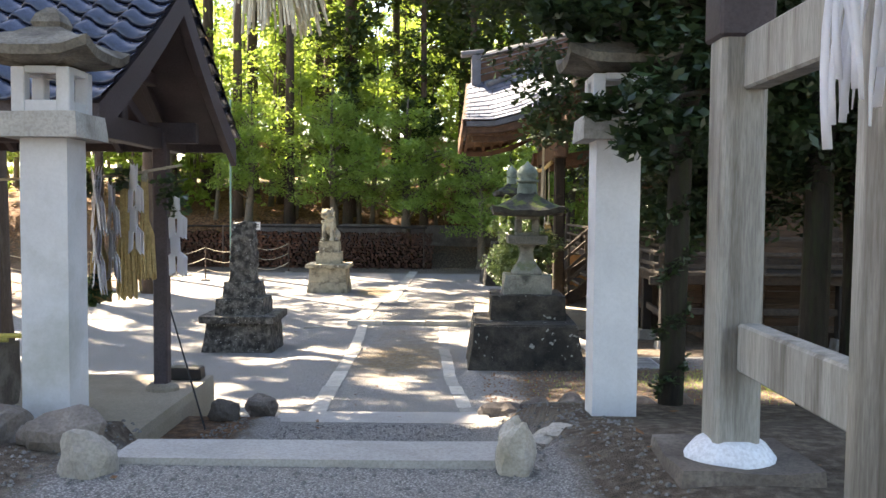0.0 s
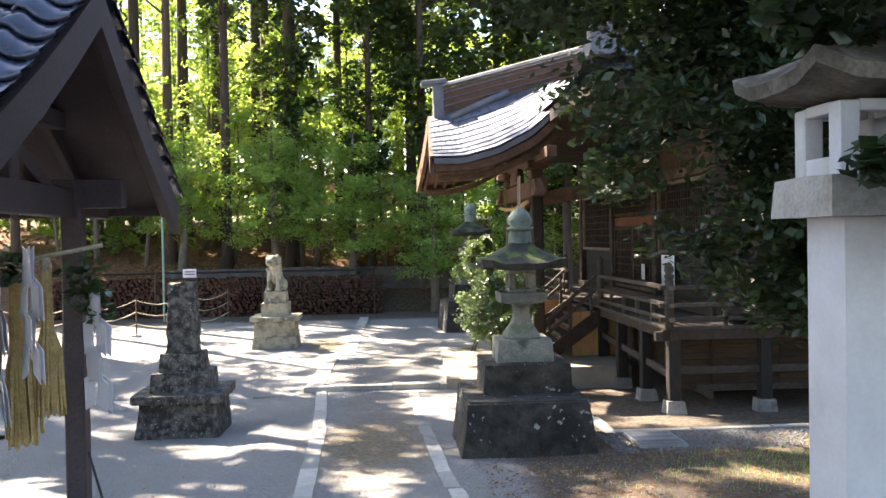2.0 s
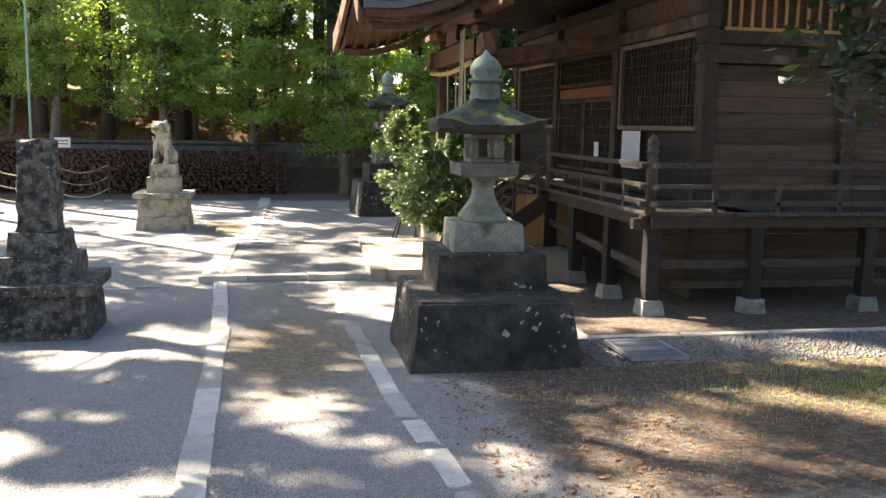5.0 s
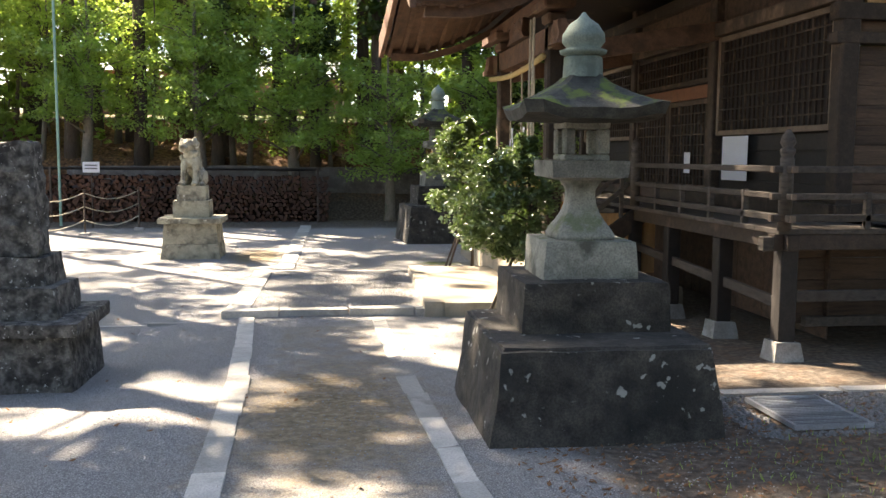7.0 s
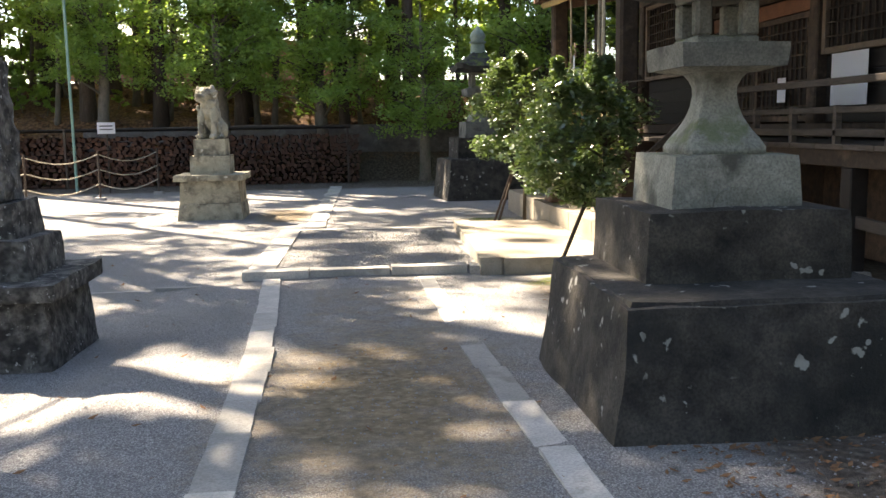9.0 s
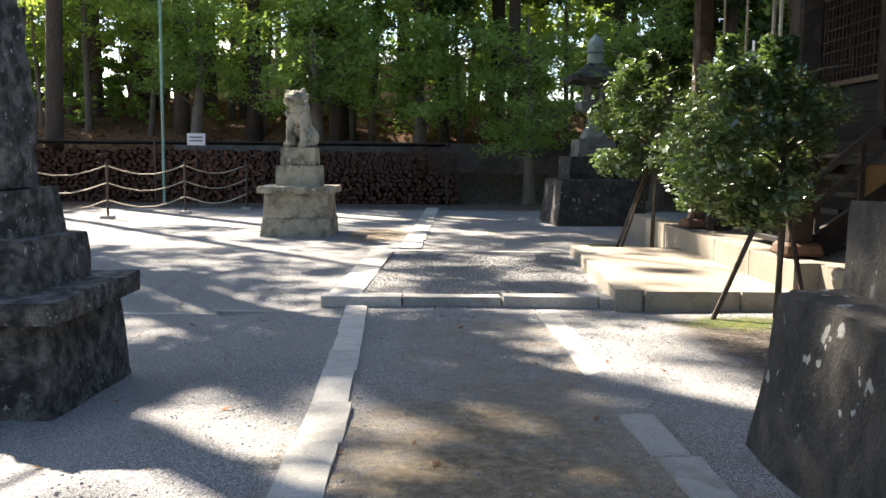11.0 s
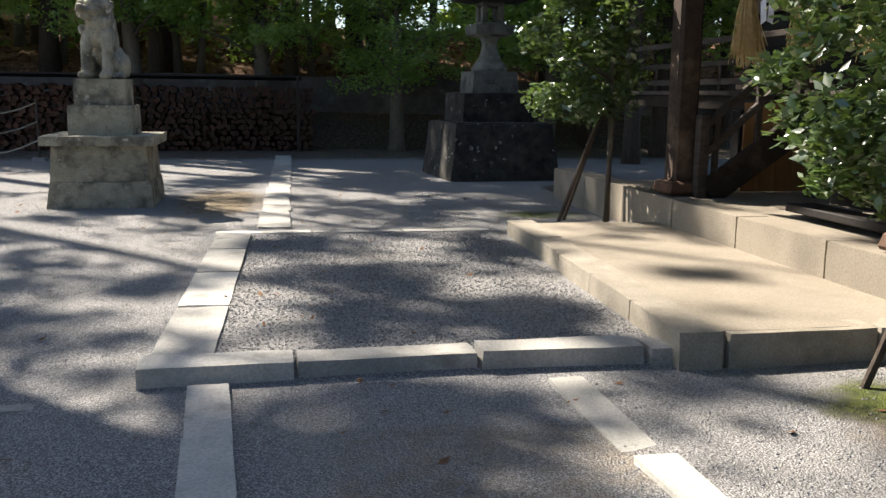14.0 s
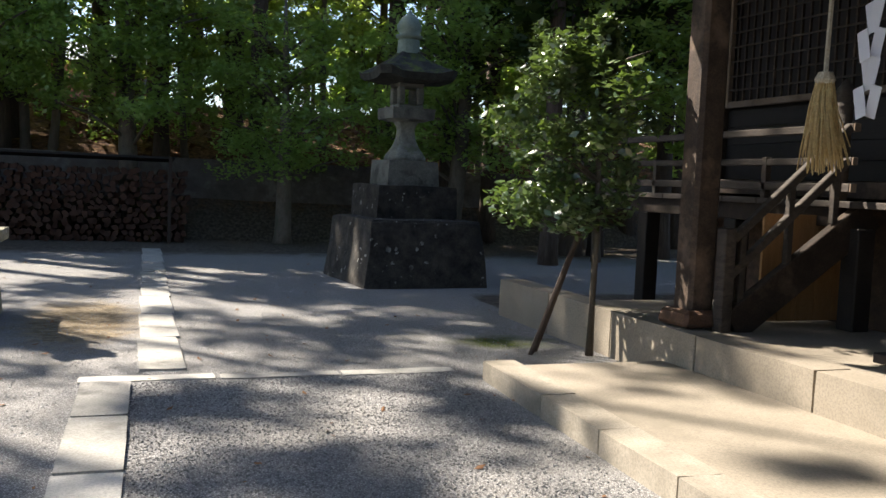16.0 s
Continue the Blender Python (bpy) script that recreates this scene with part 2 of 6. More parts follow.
    "log_end": surface("cut_log_end", (0.05, 0.024, 0.015), (0.15, 0.07, 0.04), 9, 0.85, 0.3, vary=0.45),
    "rock": surface("garden_rock", (0.10, 0.085, 0.075), (0.22, 0.19, 0.165), 4, 0.9, 0.5, stain=(0.3, 0.28, 0.25), stain_scale=2, stain_at=0.62, vary=0.25),
    "pale_rock": surface("pale_rock", (0.36, 0.33, 0.29), (0.55, 0.51, 0.45), 4, 0.9, 0.4, stain=(0.18, 0.17, 0.12), stain_scale=2, stain_at=0.58),
    "white": surface("white_mortar", (0.66, 0.69, 0.74), (0.76, 0.79, 0.84), 4, 0.85, 0.3, vary=0.0),
    "pebble": surface("pebbles", (0.15, 0.15, 0.145), (0.34, 0.335, 0.325), 30, 0.9, 0.2, fine=120),
    "yellow": surface("yellow_bamboo", (0.55, 0.45, 0.1), (0.65, 0.55, 0.16), 3, 0.6, 0.05),
    "litter": surface("dry_leaf", (0.13, 0.065, 0.03), (0.30, 0.16, 0.075), 3, 0.85, 0.0, fine=20),
    "farwall": surface("far_house_wall", (0.42, 0.2, 0.13), (0.5, 0.26, 0.17), 1, 0.8, 0.0),
    "farroof": surface("far_house_roof", (0.62, 0.63, 0.62), (0.72, 0.73, 0.72), 1, 0.7, 0.0),
    "bright": leaf_material("bright_green_leaf", (0.14, 0.25, 0.06), (0.34, 0.46, 0.13), 0.62, 0.03, 0.5),
    "maple": leaf_material("maple_leaf", (0.14, 0.26, 0.065), (0.3, 0.44, 0.12), 0.62, 0.05, 0.45),
    "cedar": leaf_material("cedar_needle", (0.028, 0.055, 0.014), (0.065, 0.105, 0.025), 0.4, 0.04, 0.5),
    "evergreen": leaf_material("dark_evergreen_leaf", (0.014, 0.034, 0.015), (0.045, 0.08, 0.03), 0.22, 0.06, 0.4),
    "camellia": leaf_material("camellia_leaf", (0.035, 0.08, 0.02), (0.125, 0.2, 0.05), 0.36, 0.14, 0.36),
    "frond": leaf_material("sakaki_leaf", (0.02, 0.05, 0.016), (0.05, 0.1, 0.025), 0.3, 0.12, 0.3),
}


def ground_material():
    m = bpy.data.materials.new("gravel_soil_ground")
    m.use_nodes = True
    nt = m.node_tree
    bsdf = nt.nodes["Principled BSDF"]
    geo = nt.nodes.new("ShaderNodeNewGeometry")
    pos = geo.outputs["Position"]

    def noise_at(sc, detail=5.0):
        n = node(nt, "ShaderNodeTexNoise", Scale=sc, Detail=detail, Roughness=0.6)
        nt.links.new(pos, n.inputs["Vector"])
        return n.outputs[0]

    v = node(nt, "ShaderNodeTexVoronoi", Scale=95.0)
    nt.links.new(pos, v.inputs["Vector"])
    stones = ramp(nt, v.outputs["Color"], [(0.1, (0.22, 0.215, 0.21)), (0.5, (0.38, 0.37, 0.36)), (0.9, (0.56, 0.545, 0.52))])
    gaps = ramp(nt, v.outputs["Distance"], [(0.25, (0, 0, 0)), (0.7, (0.75,) * 3)])
    gravel = mix(nt, gaps, stones, (0.10, 0.095, 0.09))
    broad = noise_at(0.9, 6.0)
    gravel = mix(nt, ramp(nt, broad, [(0.45, (0, 0, 0)), (0.7, (0.4,) * 3)]), gravel, (0.29, 0.27, 0.235))
    fine = noise_at(14, 8.0)
    soil = ramp(nt, fine, [(0.3, (0.05, 0.039, 0.03)), (0.5, (0.105, 0.085, 0.066)), (0.72, (0.21, 0.178, 0.14))])
    leaf = ramp(nt, noise_at(9, 10.0), [(0.35, (0.045, 0.026, 0.015)), (0.5, (0.14, 0.07, 0.035)), (0.68, (0.30, 0.17, 0.085))])
    green = ramp(nt, fine, [(0.3, (0.035, 0.055, 0.012)), (0.7, (0.13, 0.15, 0.03))])

    def mask(name, soft=0.22):
        a = nt.nodes.new("ShaderNodeAttribute")
        a.attribute_name = name
        add = nt.nodes.new("ShaderNodeMath")
        add.operation = "MULTIPLY_ADD"
        add.inputs[1].default_value = 0.7
        nt.links.new(noise_at(3.5, 6.0), add.inputs[0])
        nt.links.new(a.outputs["Fac"], add.inputs[2])
        return ramp(nt, add.outputs[0], [(0.85 - soft, (0, 0, 0)), (0.85 + soft, (1, 1, 1))])

    sand = ramp(nt, fine, [(0.3, (0.13, 0.1, 0.062)), (0.5, (0.23, 0.18, 0.115)), (0.72, (0.36, 0.295, 0.2))])
    col = mix(nt, mask("tan"), gravel, sand)
    col = mix(nt, mask("soil"), col, soil)
    col = mix(nt, mask("grass"), col, green)
    col = mix(nt, mask("leaves"), col, leaf)
    nt.links.new(col, bsdf.inputs["Base Color"])
    bsdf.inputs["Roughness"].default_value = 0.92
    bsdf.inputs["Specular IOR Level"].default_value = 0.25
    bp = node(nt, "ShaderNodeBump", Strength=0.9, Distance=0.012)
    bp.invert = True
    nt.links.new(v.outputs["Distance"], bp.inputs["Height"])
    bp2 = node(nt, "ShaderNodeBump", Strength=0.5, Distance=0.04)
    nt.links.new(fine, bp2.inputs["Height"])
    nt.links.new(bp.outputs[0], bp2.inputs["Normal"])
    nt.links.new(bp2.outputs[0], bsdf.inputs["Normal"])
    return m


# ---- building helpers ----
def thing(name, label, category, at=(0, 0, 0), rz=0.0, group="", kind=""):
    ob = new(name)
    ob.matrix_basis = pose(*at, 0, 0, rz)
    return tagged(ob, label, category, group, kind)


def mesh_of(name, bm, material, smooth=False):
    me = bpy.data.meshes.new(name)
    bmesh.ops.recalc_face_normals(bm, faces=bm.faces)
    bm.to_mesh(me)
    bm.free()
    me.materials.append(material)
    if smooth:
        me.shade_smooth()
    return me


LAST = [None]


def part(name, bm, material, parent, label="", smooth=False):
    ob = new(name, mesh_of(name, bm, material, smooth))
    ob.parent = parent
    LAST[0] = ob
    return tagged(ob, label)


def again(ob, m, parent=None):
    """Another piece on the same mesh, at the pose m."""
    o = new(ob.name.split(".")[0], ob.data)
    o.parent = parent or ob.parent
    o.matrix_basis = m
    return o


def raw(name, verts, faces, material, parent=None, smooth=False):
    me = bpy.data.meshes.new(name)
    me.from_pydata(verts, [], faces)
    me.materials.append(material)
    if smooth:
        me.shade_smooth()
    ob = new(name, me)
    ob.parent = parent
    return ob


def box(c, s, top=(1, 1), bevel=0.01, bm=None, rz=0.0, rx=0.0, ry=0.0):
    bm = bm or bmesh.new()
    mat = pose(*c, rx, ry, rz) @ Matrix.Diagonal((*s, 1))
    made = bmesh.ops.create_cube(bm, size=1.0)["verts"]
    for v in made:
        if v.co.z > 0:
            v.co.x *= top[0]
            v.co.y *= top[1]
    bmesh.ops.transform(bm, matrix=mat, verts=made)
    if bevel:
        edges = list({e for v in made for e in v.link_edges})
        bmesh.ops.bevel(bm, geom=edges, offset=bevel, segments=1, affect="EDGES")
    return bm


def rough_block(c, s, top=(1, 1), cuts=4, amp=0.012, freq=3.0, seed=0.0, rz=0.0, curve=0.0):
    """A hewn block: a box cut into a grid, its corners worn and its faces uneven."""
    bm = bmesh.new()
    bmesh.ops.create_cube(bm, size=1.0)
    bmesh.ops.subdivide_edges(bm, edges=list(bm.edges), cuts=cuts, use_grid_fill=True)
    made = list(bm.verts)
    mat = pose(*c, 0, 0, rz)
    for v in made:
        h = v.co.z + 0.5
        k = h ** (1 - curve) if curve else h
        x = v.co.x * (1 + (top[0] - 1) * k) * s[0]
        y = v.co.y * (1 + (top[1] - 1) * k) * s[1]
        z = v.co.z * s[2]
        at_edges = sum(abs(abs(q) - 0.5) < 1e-4 for q in v.co)
        wear = 1 - 0.006 * max(0, at_edges - 1)
        p = Vector((x * wear, y * wear, z))
        n = noise.noise_vector((p + Vector((seed, seed * 2, seed))) * freq) * amp
        if abs(v.co.z + 0.5) < 1e-4:
            n.z = 0
        v.co = mat @ (p + n)
    return bm


def lathe(profile, n=16, bm=None, c=(0, 0, 0), square=0.0, turn=0.0):
    """Turn (radius, z) pairs round z; square 1 makes the rings four-sided with softened corners."""
    bm = bm or bmesh.new()
    rings = []
    for r, z in profile:
        ring = []
        for i in range(n):
            a = 2 * math.pi * i / n + turn
            k = 1.0
            if square:
                k = 1 / max(abs(math.cos(a - turn)), abs(math.sin(a - turn)))
                k = 1 + (k - 1) * square
            ring.append(bm.verts.new((c[0] + r * k * math.cos(a), c[1] + r * k * math.sin(a), c[2] + z)))
        rings.append(ring)
    for a, b in zip(rings, rings[1:]):
        for i in range(n):
            bm.faces.new((a[i], a[(i + 1) % n], b[(i + 1) % n], b[i]))
    bm.faces.new(rings[0][::-1])
    bm.faces.new(rings[-1])
    return bm


def tube(points, radii, n=8, bm=None):
    bm = bm or bmesh.new()
    pts = [Vector(p) for p in points]
    if isinstance(radii, (int, float)):
        radii = [radii] * len(pts)
    rings = []
    for i, (p, r) in enumerate(zip(pts, radii)):
        d = (pts[min(i + 1, len(pts) - 1)] - pts[max(i - 1, 0)]).normalized()
        q = d.to_track_quat("Z", "Y")
        rings.append([bm.verts.new(p + q @ Vector((r * math.cos(2 * math.pi * k / n), r * math.sin(2 * math.pi * k / n), 0))) for k in range(n)])
    for a, b in zip(rings, rings[1:]):
        for k in range(n):
            bm.faces.new((a[k], a[(k + 1) % n], b[(k + 1) % n], b[k]))
    bm.faces.new(rings[0][::-1])
    bm.faces.new(rings[-1])
    return bm


def beam(a, b, w, h, bm=None, bevel=0.008):
    """A squared timber from a to b, w wide and h high."""
    a, b = Vector(a), Vector(b)
    d = b - a
    up = Vector((0, 0, 1)) if abs(d.normalized().z) < 0.9 else Vector((0, 1, 0))
    side = d.cross(up).normalized()
    over = side.cross(d).normalized()
    bm = bm or bmesh.new()
    vs = [bm.verts.new(p + side * sx * w / 2 + over * sz * h / 2) for p in (a, b) for sx, sz in ((-1, -1), (1, -1), (1, 1), (-1, 1))]
    fs = [(0, 1, 2, 3), (7, 6, 5, 4), (0, 4, 5, 1), (1, 5, 6, 2), (2, 6, 7, 3), (3, 7, 4, 0)]
    made = [bm.faces.new([vs[i] for i in f]) for f in fs]
    if bevel:
        bmesh.ops.bevel(bm, geom=list({e for f in made for e in f.edges}), offset=bevel, segments=1, affect="EDGES")
    return bm


RNG = np.random.default_rng(11)


def leaf_cloud(name, clumps, per, spread, size, material, parent=None, droop=0.3, flat=0.5, rng=RNG):
    """Many small folded leaves round clump centres: clumps is an array of x, y, z, radius."""
    clumps = np.asarray(clumps, float)
    n = len(clumps) * per
    base = np.repeat(clumps, per, axis=0)
    d = rng.normal(size=(n, 3))
    d /= np.linalg.norm(d, axis=1)[:, None] + 1e-9
    r = rng.random(n) ** 0.5
    c = base[:, :3] + d * (r * base[:, 3] * spread)[:, None] * np.array([1, 1, flat])
    u = rng.normal(size=(n, 3))
    u[:, 2] = u[:, 2] * 0.4 - droop
    u /= np.linalg.norm(u, axis=1)[:, None]
    w = np.cross(u, rng.normal(size=(n, 3)) * 0.5 + np.array([0, 0, 1]))
    w /= np.linalg.norm(w, axis=1)[:, None] + 1e-9
    nrm = np.cross(u, w)
    s = size * (0.6 + 0.8 * rng.random(n))[:, None]
    v = np.stack([c - u * s * 0.5, c + w * s * 0.27 + nrm * s * 0.07, c + u * s * 0.5, c - w * s * 0.27 + nrm * s * 0.07], axis=1).reshape(-1, 3)
    idx = np.arange(n)[:, None] * 4
    f = np.concatenate([idx + np.array([0, 1, 2]), idx + np.array([0, 2, 3])], axis=1).reshape(-1, 3)
    me = bpy.data.meshes.new(name)
    me.vertices.add(len(v))
    me.vertices.foreach_set("co", v.astype(np.float32).ravel())
    me.loops.add(f.size)
    me.loops.foreach_set("vertex_index", f.astype(np.int32).ravel())
    me.polygons.add(len(f))
    me.polygons.foreach_set("loop_start", np.arange(0, f.size, 3, dtype=np.int32))
    me.update()
    me.validate()
    me.materials.append(material)
    ob = new(name, me)
    ob.parent = parent
    return ob


# ---- ground ----
def step_in(a, b, v):
    t = min(1.0, max(0.0, (v - a) / (b - a)))
    return t * t * (3 - 2 * t)


Y_MID, Z_MID = (-90, 0, 4.35, 4.6, 6.1, 8.85, 10.4, 12, 14, 18, 21.62, 21.8, 26.6, 38, 41, 43.5, 50, 70, 150), (1.4, 1.72, 1.76, 1.7, 0.88, 0.88, 0.42, 0.37, 0.29, 0.16, 0.06, 0.14, 0.12, 0.1, 0.15, 2.3, 3.9, 5.0, 9)
Y_SIDE, Z_SIDE = (-90, 0, 4.35, 6.0, 7.5, 8.85, 9.3, 10.4, 12, 14, 18, 21.5, 24, 26.6, 38, 41, 43.5, 50, 70, 150), (1.4, 1.72, 1.78, 1.66, 1.3, 0.9, 0.6, 0.42, 0.37, 0.29, 0.14, 0.06, 0.12, 0.12, 0.1, 0.15, 2.3, 3.9, 5.0, 9)


def ground_z(x, y):
    mid, side = np.interp(y, Y_MID, Z_MID), np.interp(y, Y_SIDE, Z_SIDE)
    k = max(step_in(0.3, 0.6, x), step_in(-1.7, -2.0, x)) if y < 15 else max(step_in(0.8, 1.0, x), step_in(-2.2, -2.5, x))
    z = mid + (side - mid) * k
    low = float(np.interp(y, (4.35, 5.4, 5.75, 8.9), (1.78, 1.66, 0.9, 0.88)))
    z += (min(low, z) - z) * step_in(-1.85, -2.0, x) * (1 if 4.35 < y < 8.9 else 0)
    z += 0.06 * step_in(1.4, 3.2, x) * step_in(11.5, 14, y) * (1 - step_in(19, 23, y))
    z += 0.1 * step_in(0.5, 0.9, x) * (1 - step_in(4.6, 5.4, y))
    z -= 0.12 * step_in(-2.6, -3.4, x) * step_in(13, 16, y) * (1 - step_in(19, 24, y))
    return z + 0.012 * noise.noise(Vector((x * 0.8, y * 0.8, 0)))


def spaced(stops):
    out = [stops[0][0]]
    for (a, _), (b, step) in zip(stops, stops[1:]):
        n = max(1, round((b - a) / step))
        out += [a + (b - a) * (i + 1) / n for i in range(n)]
    return out


def build_ground():
    xs = spaced([(-130, 0), (-30, 10), (-12, 1.2), (-4, 0.4), (4, 0.2), (10, 0.5), (30, 2), (130, 10)])
    ys = spaced([(-90, 0), (-4, 8), (3, 0.5), (11, 0.2), (30, 0.3), (46, 0.5), (70, 2), (150, 10)])
    verts, soil, grass, leaves, tan = [], [], [], [], []
    for y in ys:
        for x in xs:
            verts.append((x, y, ground_z(x, y)))
            right = step_in(0.5, 1.6, x) * step_in(10.2, 11.5, y) * (1 - step_in(20.5, 21.5, y))
            court = step_in(2.6, 2.9, x) * step_in(15.7, 16.0, y) * (1 - step_in(31, 32, y))
            front = max(step_in(0.3, 0.7, x), step_in(-1.6, -2.0, x)) * (1 - step_in(9.5, 10.5, y))
            gold = 0.72 * math.exp(-((x + 0.9) / 1.2) ** 2 - ((y - 16) / 3.0) ** 2)
            gold = max(gold, 0.9 * math.exp(-((x + 2.4) / 0.7) ** 2 - ((y - 29.5) / 1.8) ** 2))
            gold = max(gold, 0.4 * step_in(-1.6, -1.4, x) * (1 - step_in(-0.1, 0.1, x)) * step_in(12, 14, y) * (1 - step_in(20.6, 21.2, y)))
            back = step_in(36, 40, y)
            soil.append(max(right * 0.95, court, front * 0.8, back))
            tan.append(gold)
            g = 0.5 * math.exp(-((x - 6) / 2.4) ** 2 - ((y - 13.2) / 1.0) ** 2)
            g = max(g, 0.75 * math.exp(-((x - 1.7) / 0.8) ** 2 - ((y - 20.7) / 0.5) ** 2), 0.7 * math.exp(-((x - 1.7) / 0.7) ** 2 - ((y - 27.8) / 0.5) ** 2))
            g = max(g, 0.5 * math.exp(-((x - 2.2) / 0.7) ** 2 - ((y - 2.6) / 1.2) ** 2))
            g = max(g, 0.8 * step_in(56, 62, y))
            grass.append(g)
            leaves.append(max(step_in(40.5, 44, y) * (1 - step_in(56, 62, y)), 0.5 * step_in(-9, -12, x), 0.3 * right, 0.5 * front * step_in(6, 7, y), step_in(34, 38, x)))
    w = len(xs)
    faces = [(j * w + i, j * w + i + 1, (j + 1) * w + i + 1, (j + 1) * w + i) for j in range(len(ys) - 1) for i in range(w - 1)]
    ob = raw("ground", verts, faces, ground_material(), smooth=True)
    for key, vals in (("soil", soil), ("grass", grass), ("leaves", leaves), ("tan", tan)):
        ob.data.attributes.new(key, "FLOAT", "POINT").data.foreach_set("value", vals)
    tagged(ob, "grey gravel yard with soil, moss and leaf litter", "ground", kind="structure")


build_ground()


def along(points, y):
    return float(np.interp(y, [p[1] for p in points], [p[0] for p in points]))


def stone_row(name, label, pieces, material, lift):
    """Hewn stones laid end to end: pieces of (x, y, z, width, length, turn, height)."""
    root = thing(name, label, "edging", kind="structure")
    for i, (x, y, z, w, l, rz, h) in enumerate(pieces):
        part("kerb_stone", rough_block((x, y, z - 0.15 + lift), (w - 0.016, l - 0.03, 0.3 + h), cuts=3, amp=0.007, freq=4, seed=i * 1.7, rz=rz), material, root)
    return root


STRIP_L = [(-1.6, 10.4), (-1.67, 11.8), (-1.79, 17.3), (-2.03, 21.55)]
STRIP_R = [(0.27, 10.4), (0.22, 11.25), (0.05, 13.5), (0.01, 14.6), (-0.07, 17.3), (-0.1, 21.55)]


def strip(points, ys, w, skip=()):
    rows, rr = [], random.Random(len(ys))
    for i, (a, b) in enumerate(zip(ys, ys[1:])):
        if i in skip:
            continue
        y = (a + b) / 2
        x = along(points, y)
        slant = math.degrees(math.atan2(along(points, b) - along(points, a), b - a))
        rows.append((x + rr.uniform(-0.006, 0.006), y, ground_z(x, y), w * rr.uniform(0.95, 1.04), b - a, -slant + rr.uniform(-0.6, 0.6), rr.uniform(-0.008, 0.012)))
    return rows


stone_row("path_edging_left", "row of weathered pale granite strips flush in gravel", strip(STRIP_L, [10.4, 11.15, 11.9, 12.8, 13.5, 14.3, 15.2, 15.9, 16.7, 17.5, 18.4, 19.1, 20.0, 20.75, 21.55], 0.24), M["kerb"], 0.02)
stone_row("path_edging_right", "row of worn granite strips sunk in gravel", strip(STRIP_R, [10.4, 11.3, 12.2, 13.0, 13.9, 14.7, 15.6, 16.5, 17.3, 18.3, 19.2, 20.2, 21.4], 0.21, (8,)), M["kerb"], 0.01)
stone_row("cross_kerb", "raised line of squared granite kerbs across the path", [(-1.995, 21.72, 0.07, 0.85, 0.29, 0.6, 0.21), (-1.05, 21.74, 0.07, 1.04, 0.27, 1.6, 0.2), (-0.02, 21.72, 0.07, 1.0, 0.27, -1.2, 0.23), (0.57, 21.68, 0.07, 0.16, 0.27, 0, 0.2)], M["kerb"], 0.0)
stone_row("walk_edging", "broad granite slabs edging the raised walk", [(-2.4 + 0.19 + 0.026 * (y - 21.6), y, 0.12, 0.37, l, -1.5, 0.06) for y, l in ((22.5, 1.22), (23.72, 1.2), (24.9, 1.14), (25.98, 1.0))], M["kerb"], 0.0)
stone_row("far_cross_kerb", "flush granite strips crossing the gravel walk", [(-1.78, 26.62, 0.12, 1.03, 0.22, 0, 0.03), (-0.76, 26.6, 0.12, 0.98, 0.2, 0, 0.02), (0.24, 26.58, 0.12, 1.0, 0.2, 0, 0.02)], M["kerb"], 0.0)
stone_row("far_edging", "pale granite slabs leading on through gravel", [(-1.66 + 0.035 * i, 27.6 + 1.5 * i, ground_z(-1.6, 27.6 + 1.5 * i), 0.38, 1.48, 0, 0.05) for i in range(8)], M["kerb"], 0.0)
stone_row("flush_strip", "narrow flush stone strip crossing the gravel yard", [(-2.95 - 1.02 * i, 21.46 + 0.01 * i, ground_z(-2.95 - 1.02 * i, 21.46), 1.0, 0.13, 0.6, 0.01) for i in range(5)], M["kerb"], 0.004)
stone_row("front_kerb", "long pale concrete kerb at the top of the steps", [(-0.7, 4.34, 1.78, 1.82, 0.38, 0, 0.03)], M["concrete_grey"], 0.0)
stone_row("landing_kerb", "pale concrete kerb at the edge of the landing", [(-0.66, 8.78, 0.885, 2.1, 0.42, 0, 0.0)], M["concrete_grey"], 0.0)
stone_row("court_curb", "low pale granite curb round the hall", [(3.4 + 1.25 * i, 16.0, 0.27, 1.23, 0.2, 0, 0.05) for i in range(9)], M["kerb"], 0.0)
stone_row("court_curb_side", "low pale granite curb beside the hall", [(2.75, 16.6 + 1.25 * i, ground_z(2.7, 16.6 + 1.25 * i), 0.2, 1.23, 0, 0.05) for i in range(3)], M["kerb"], 0.0)


def stairs(name, y0, z0, treads, run, rise, x0, x1):
    root = thing(name, "flight of worn concrete steps in the path", "steps", kind="structure")
    for i in range(treads):
        part("step", rough_block(((x0 + x1) / 2, y0 + run * (i + 0.5), z0 - rise * (i + 1) - 0.2), (x1 - x0, run, 0.4), cuts=2, amp=0.008, seed=i), M["concrete_grey"], root)


stairs("front_steps", 4.6, 1.81, 4, 0.38, 0.18, -1.6, 0.2)
stairs("landing_steps", 9.0, 0.93, 3, 0.42, 0.13, -1.6, 0.35)


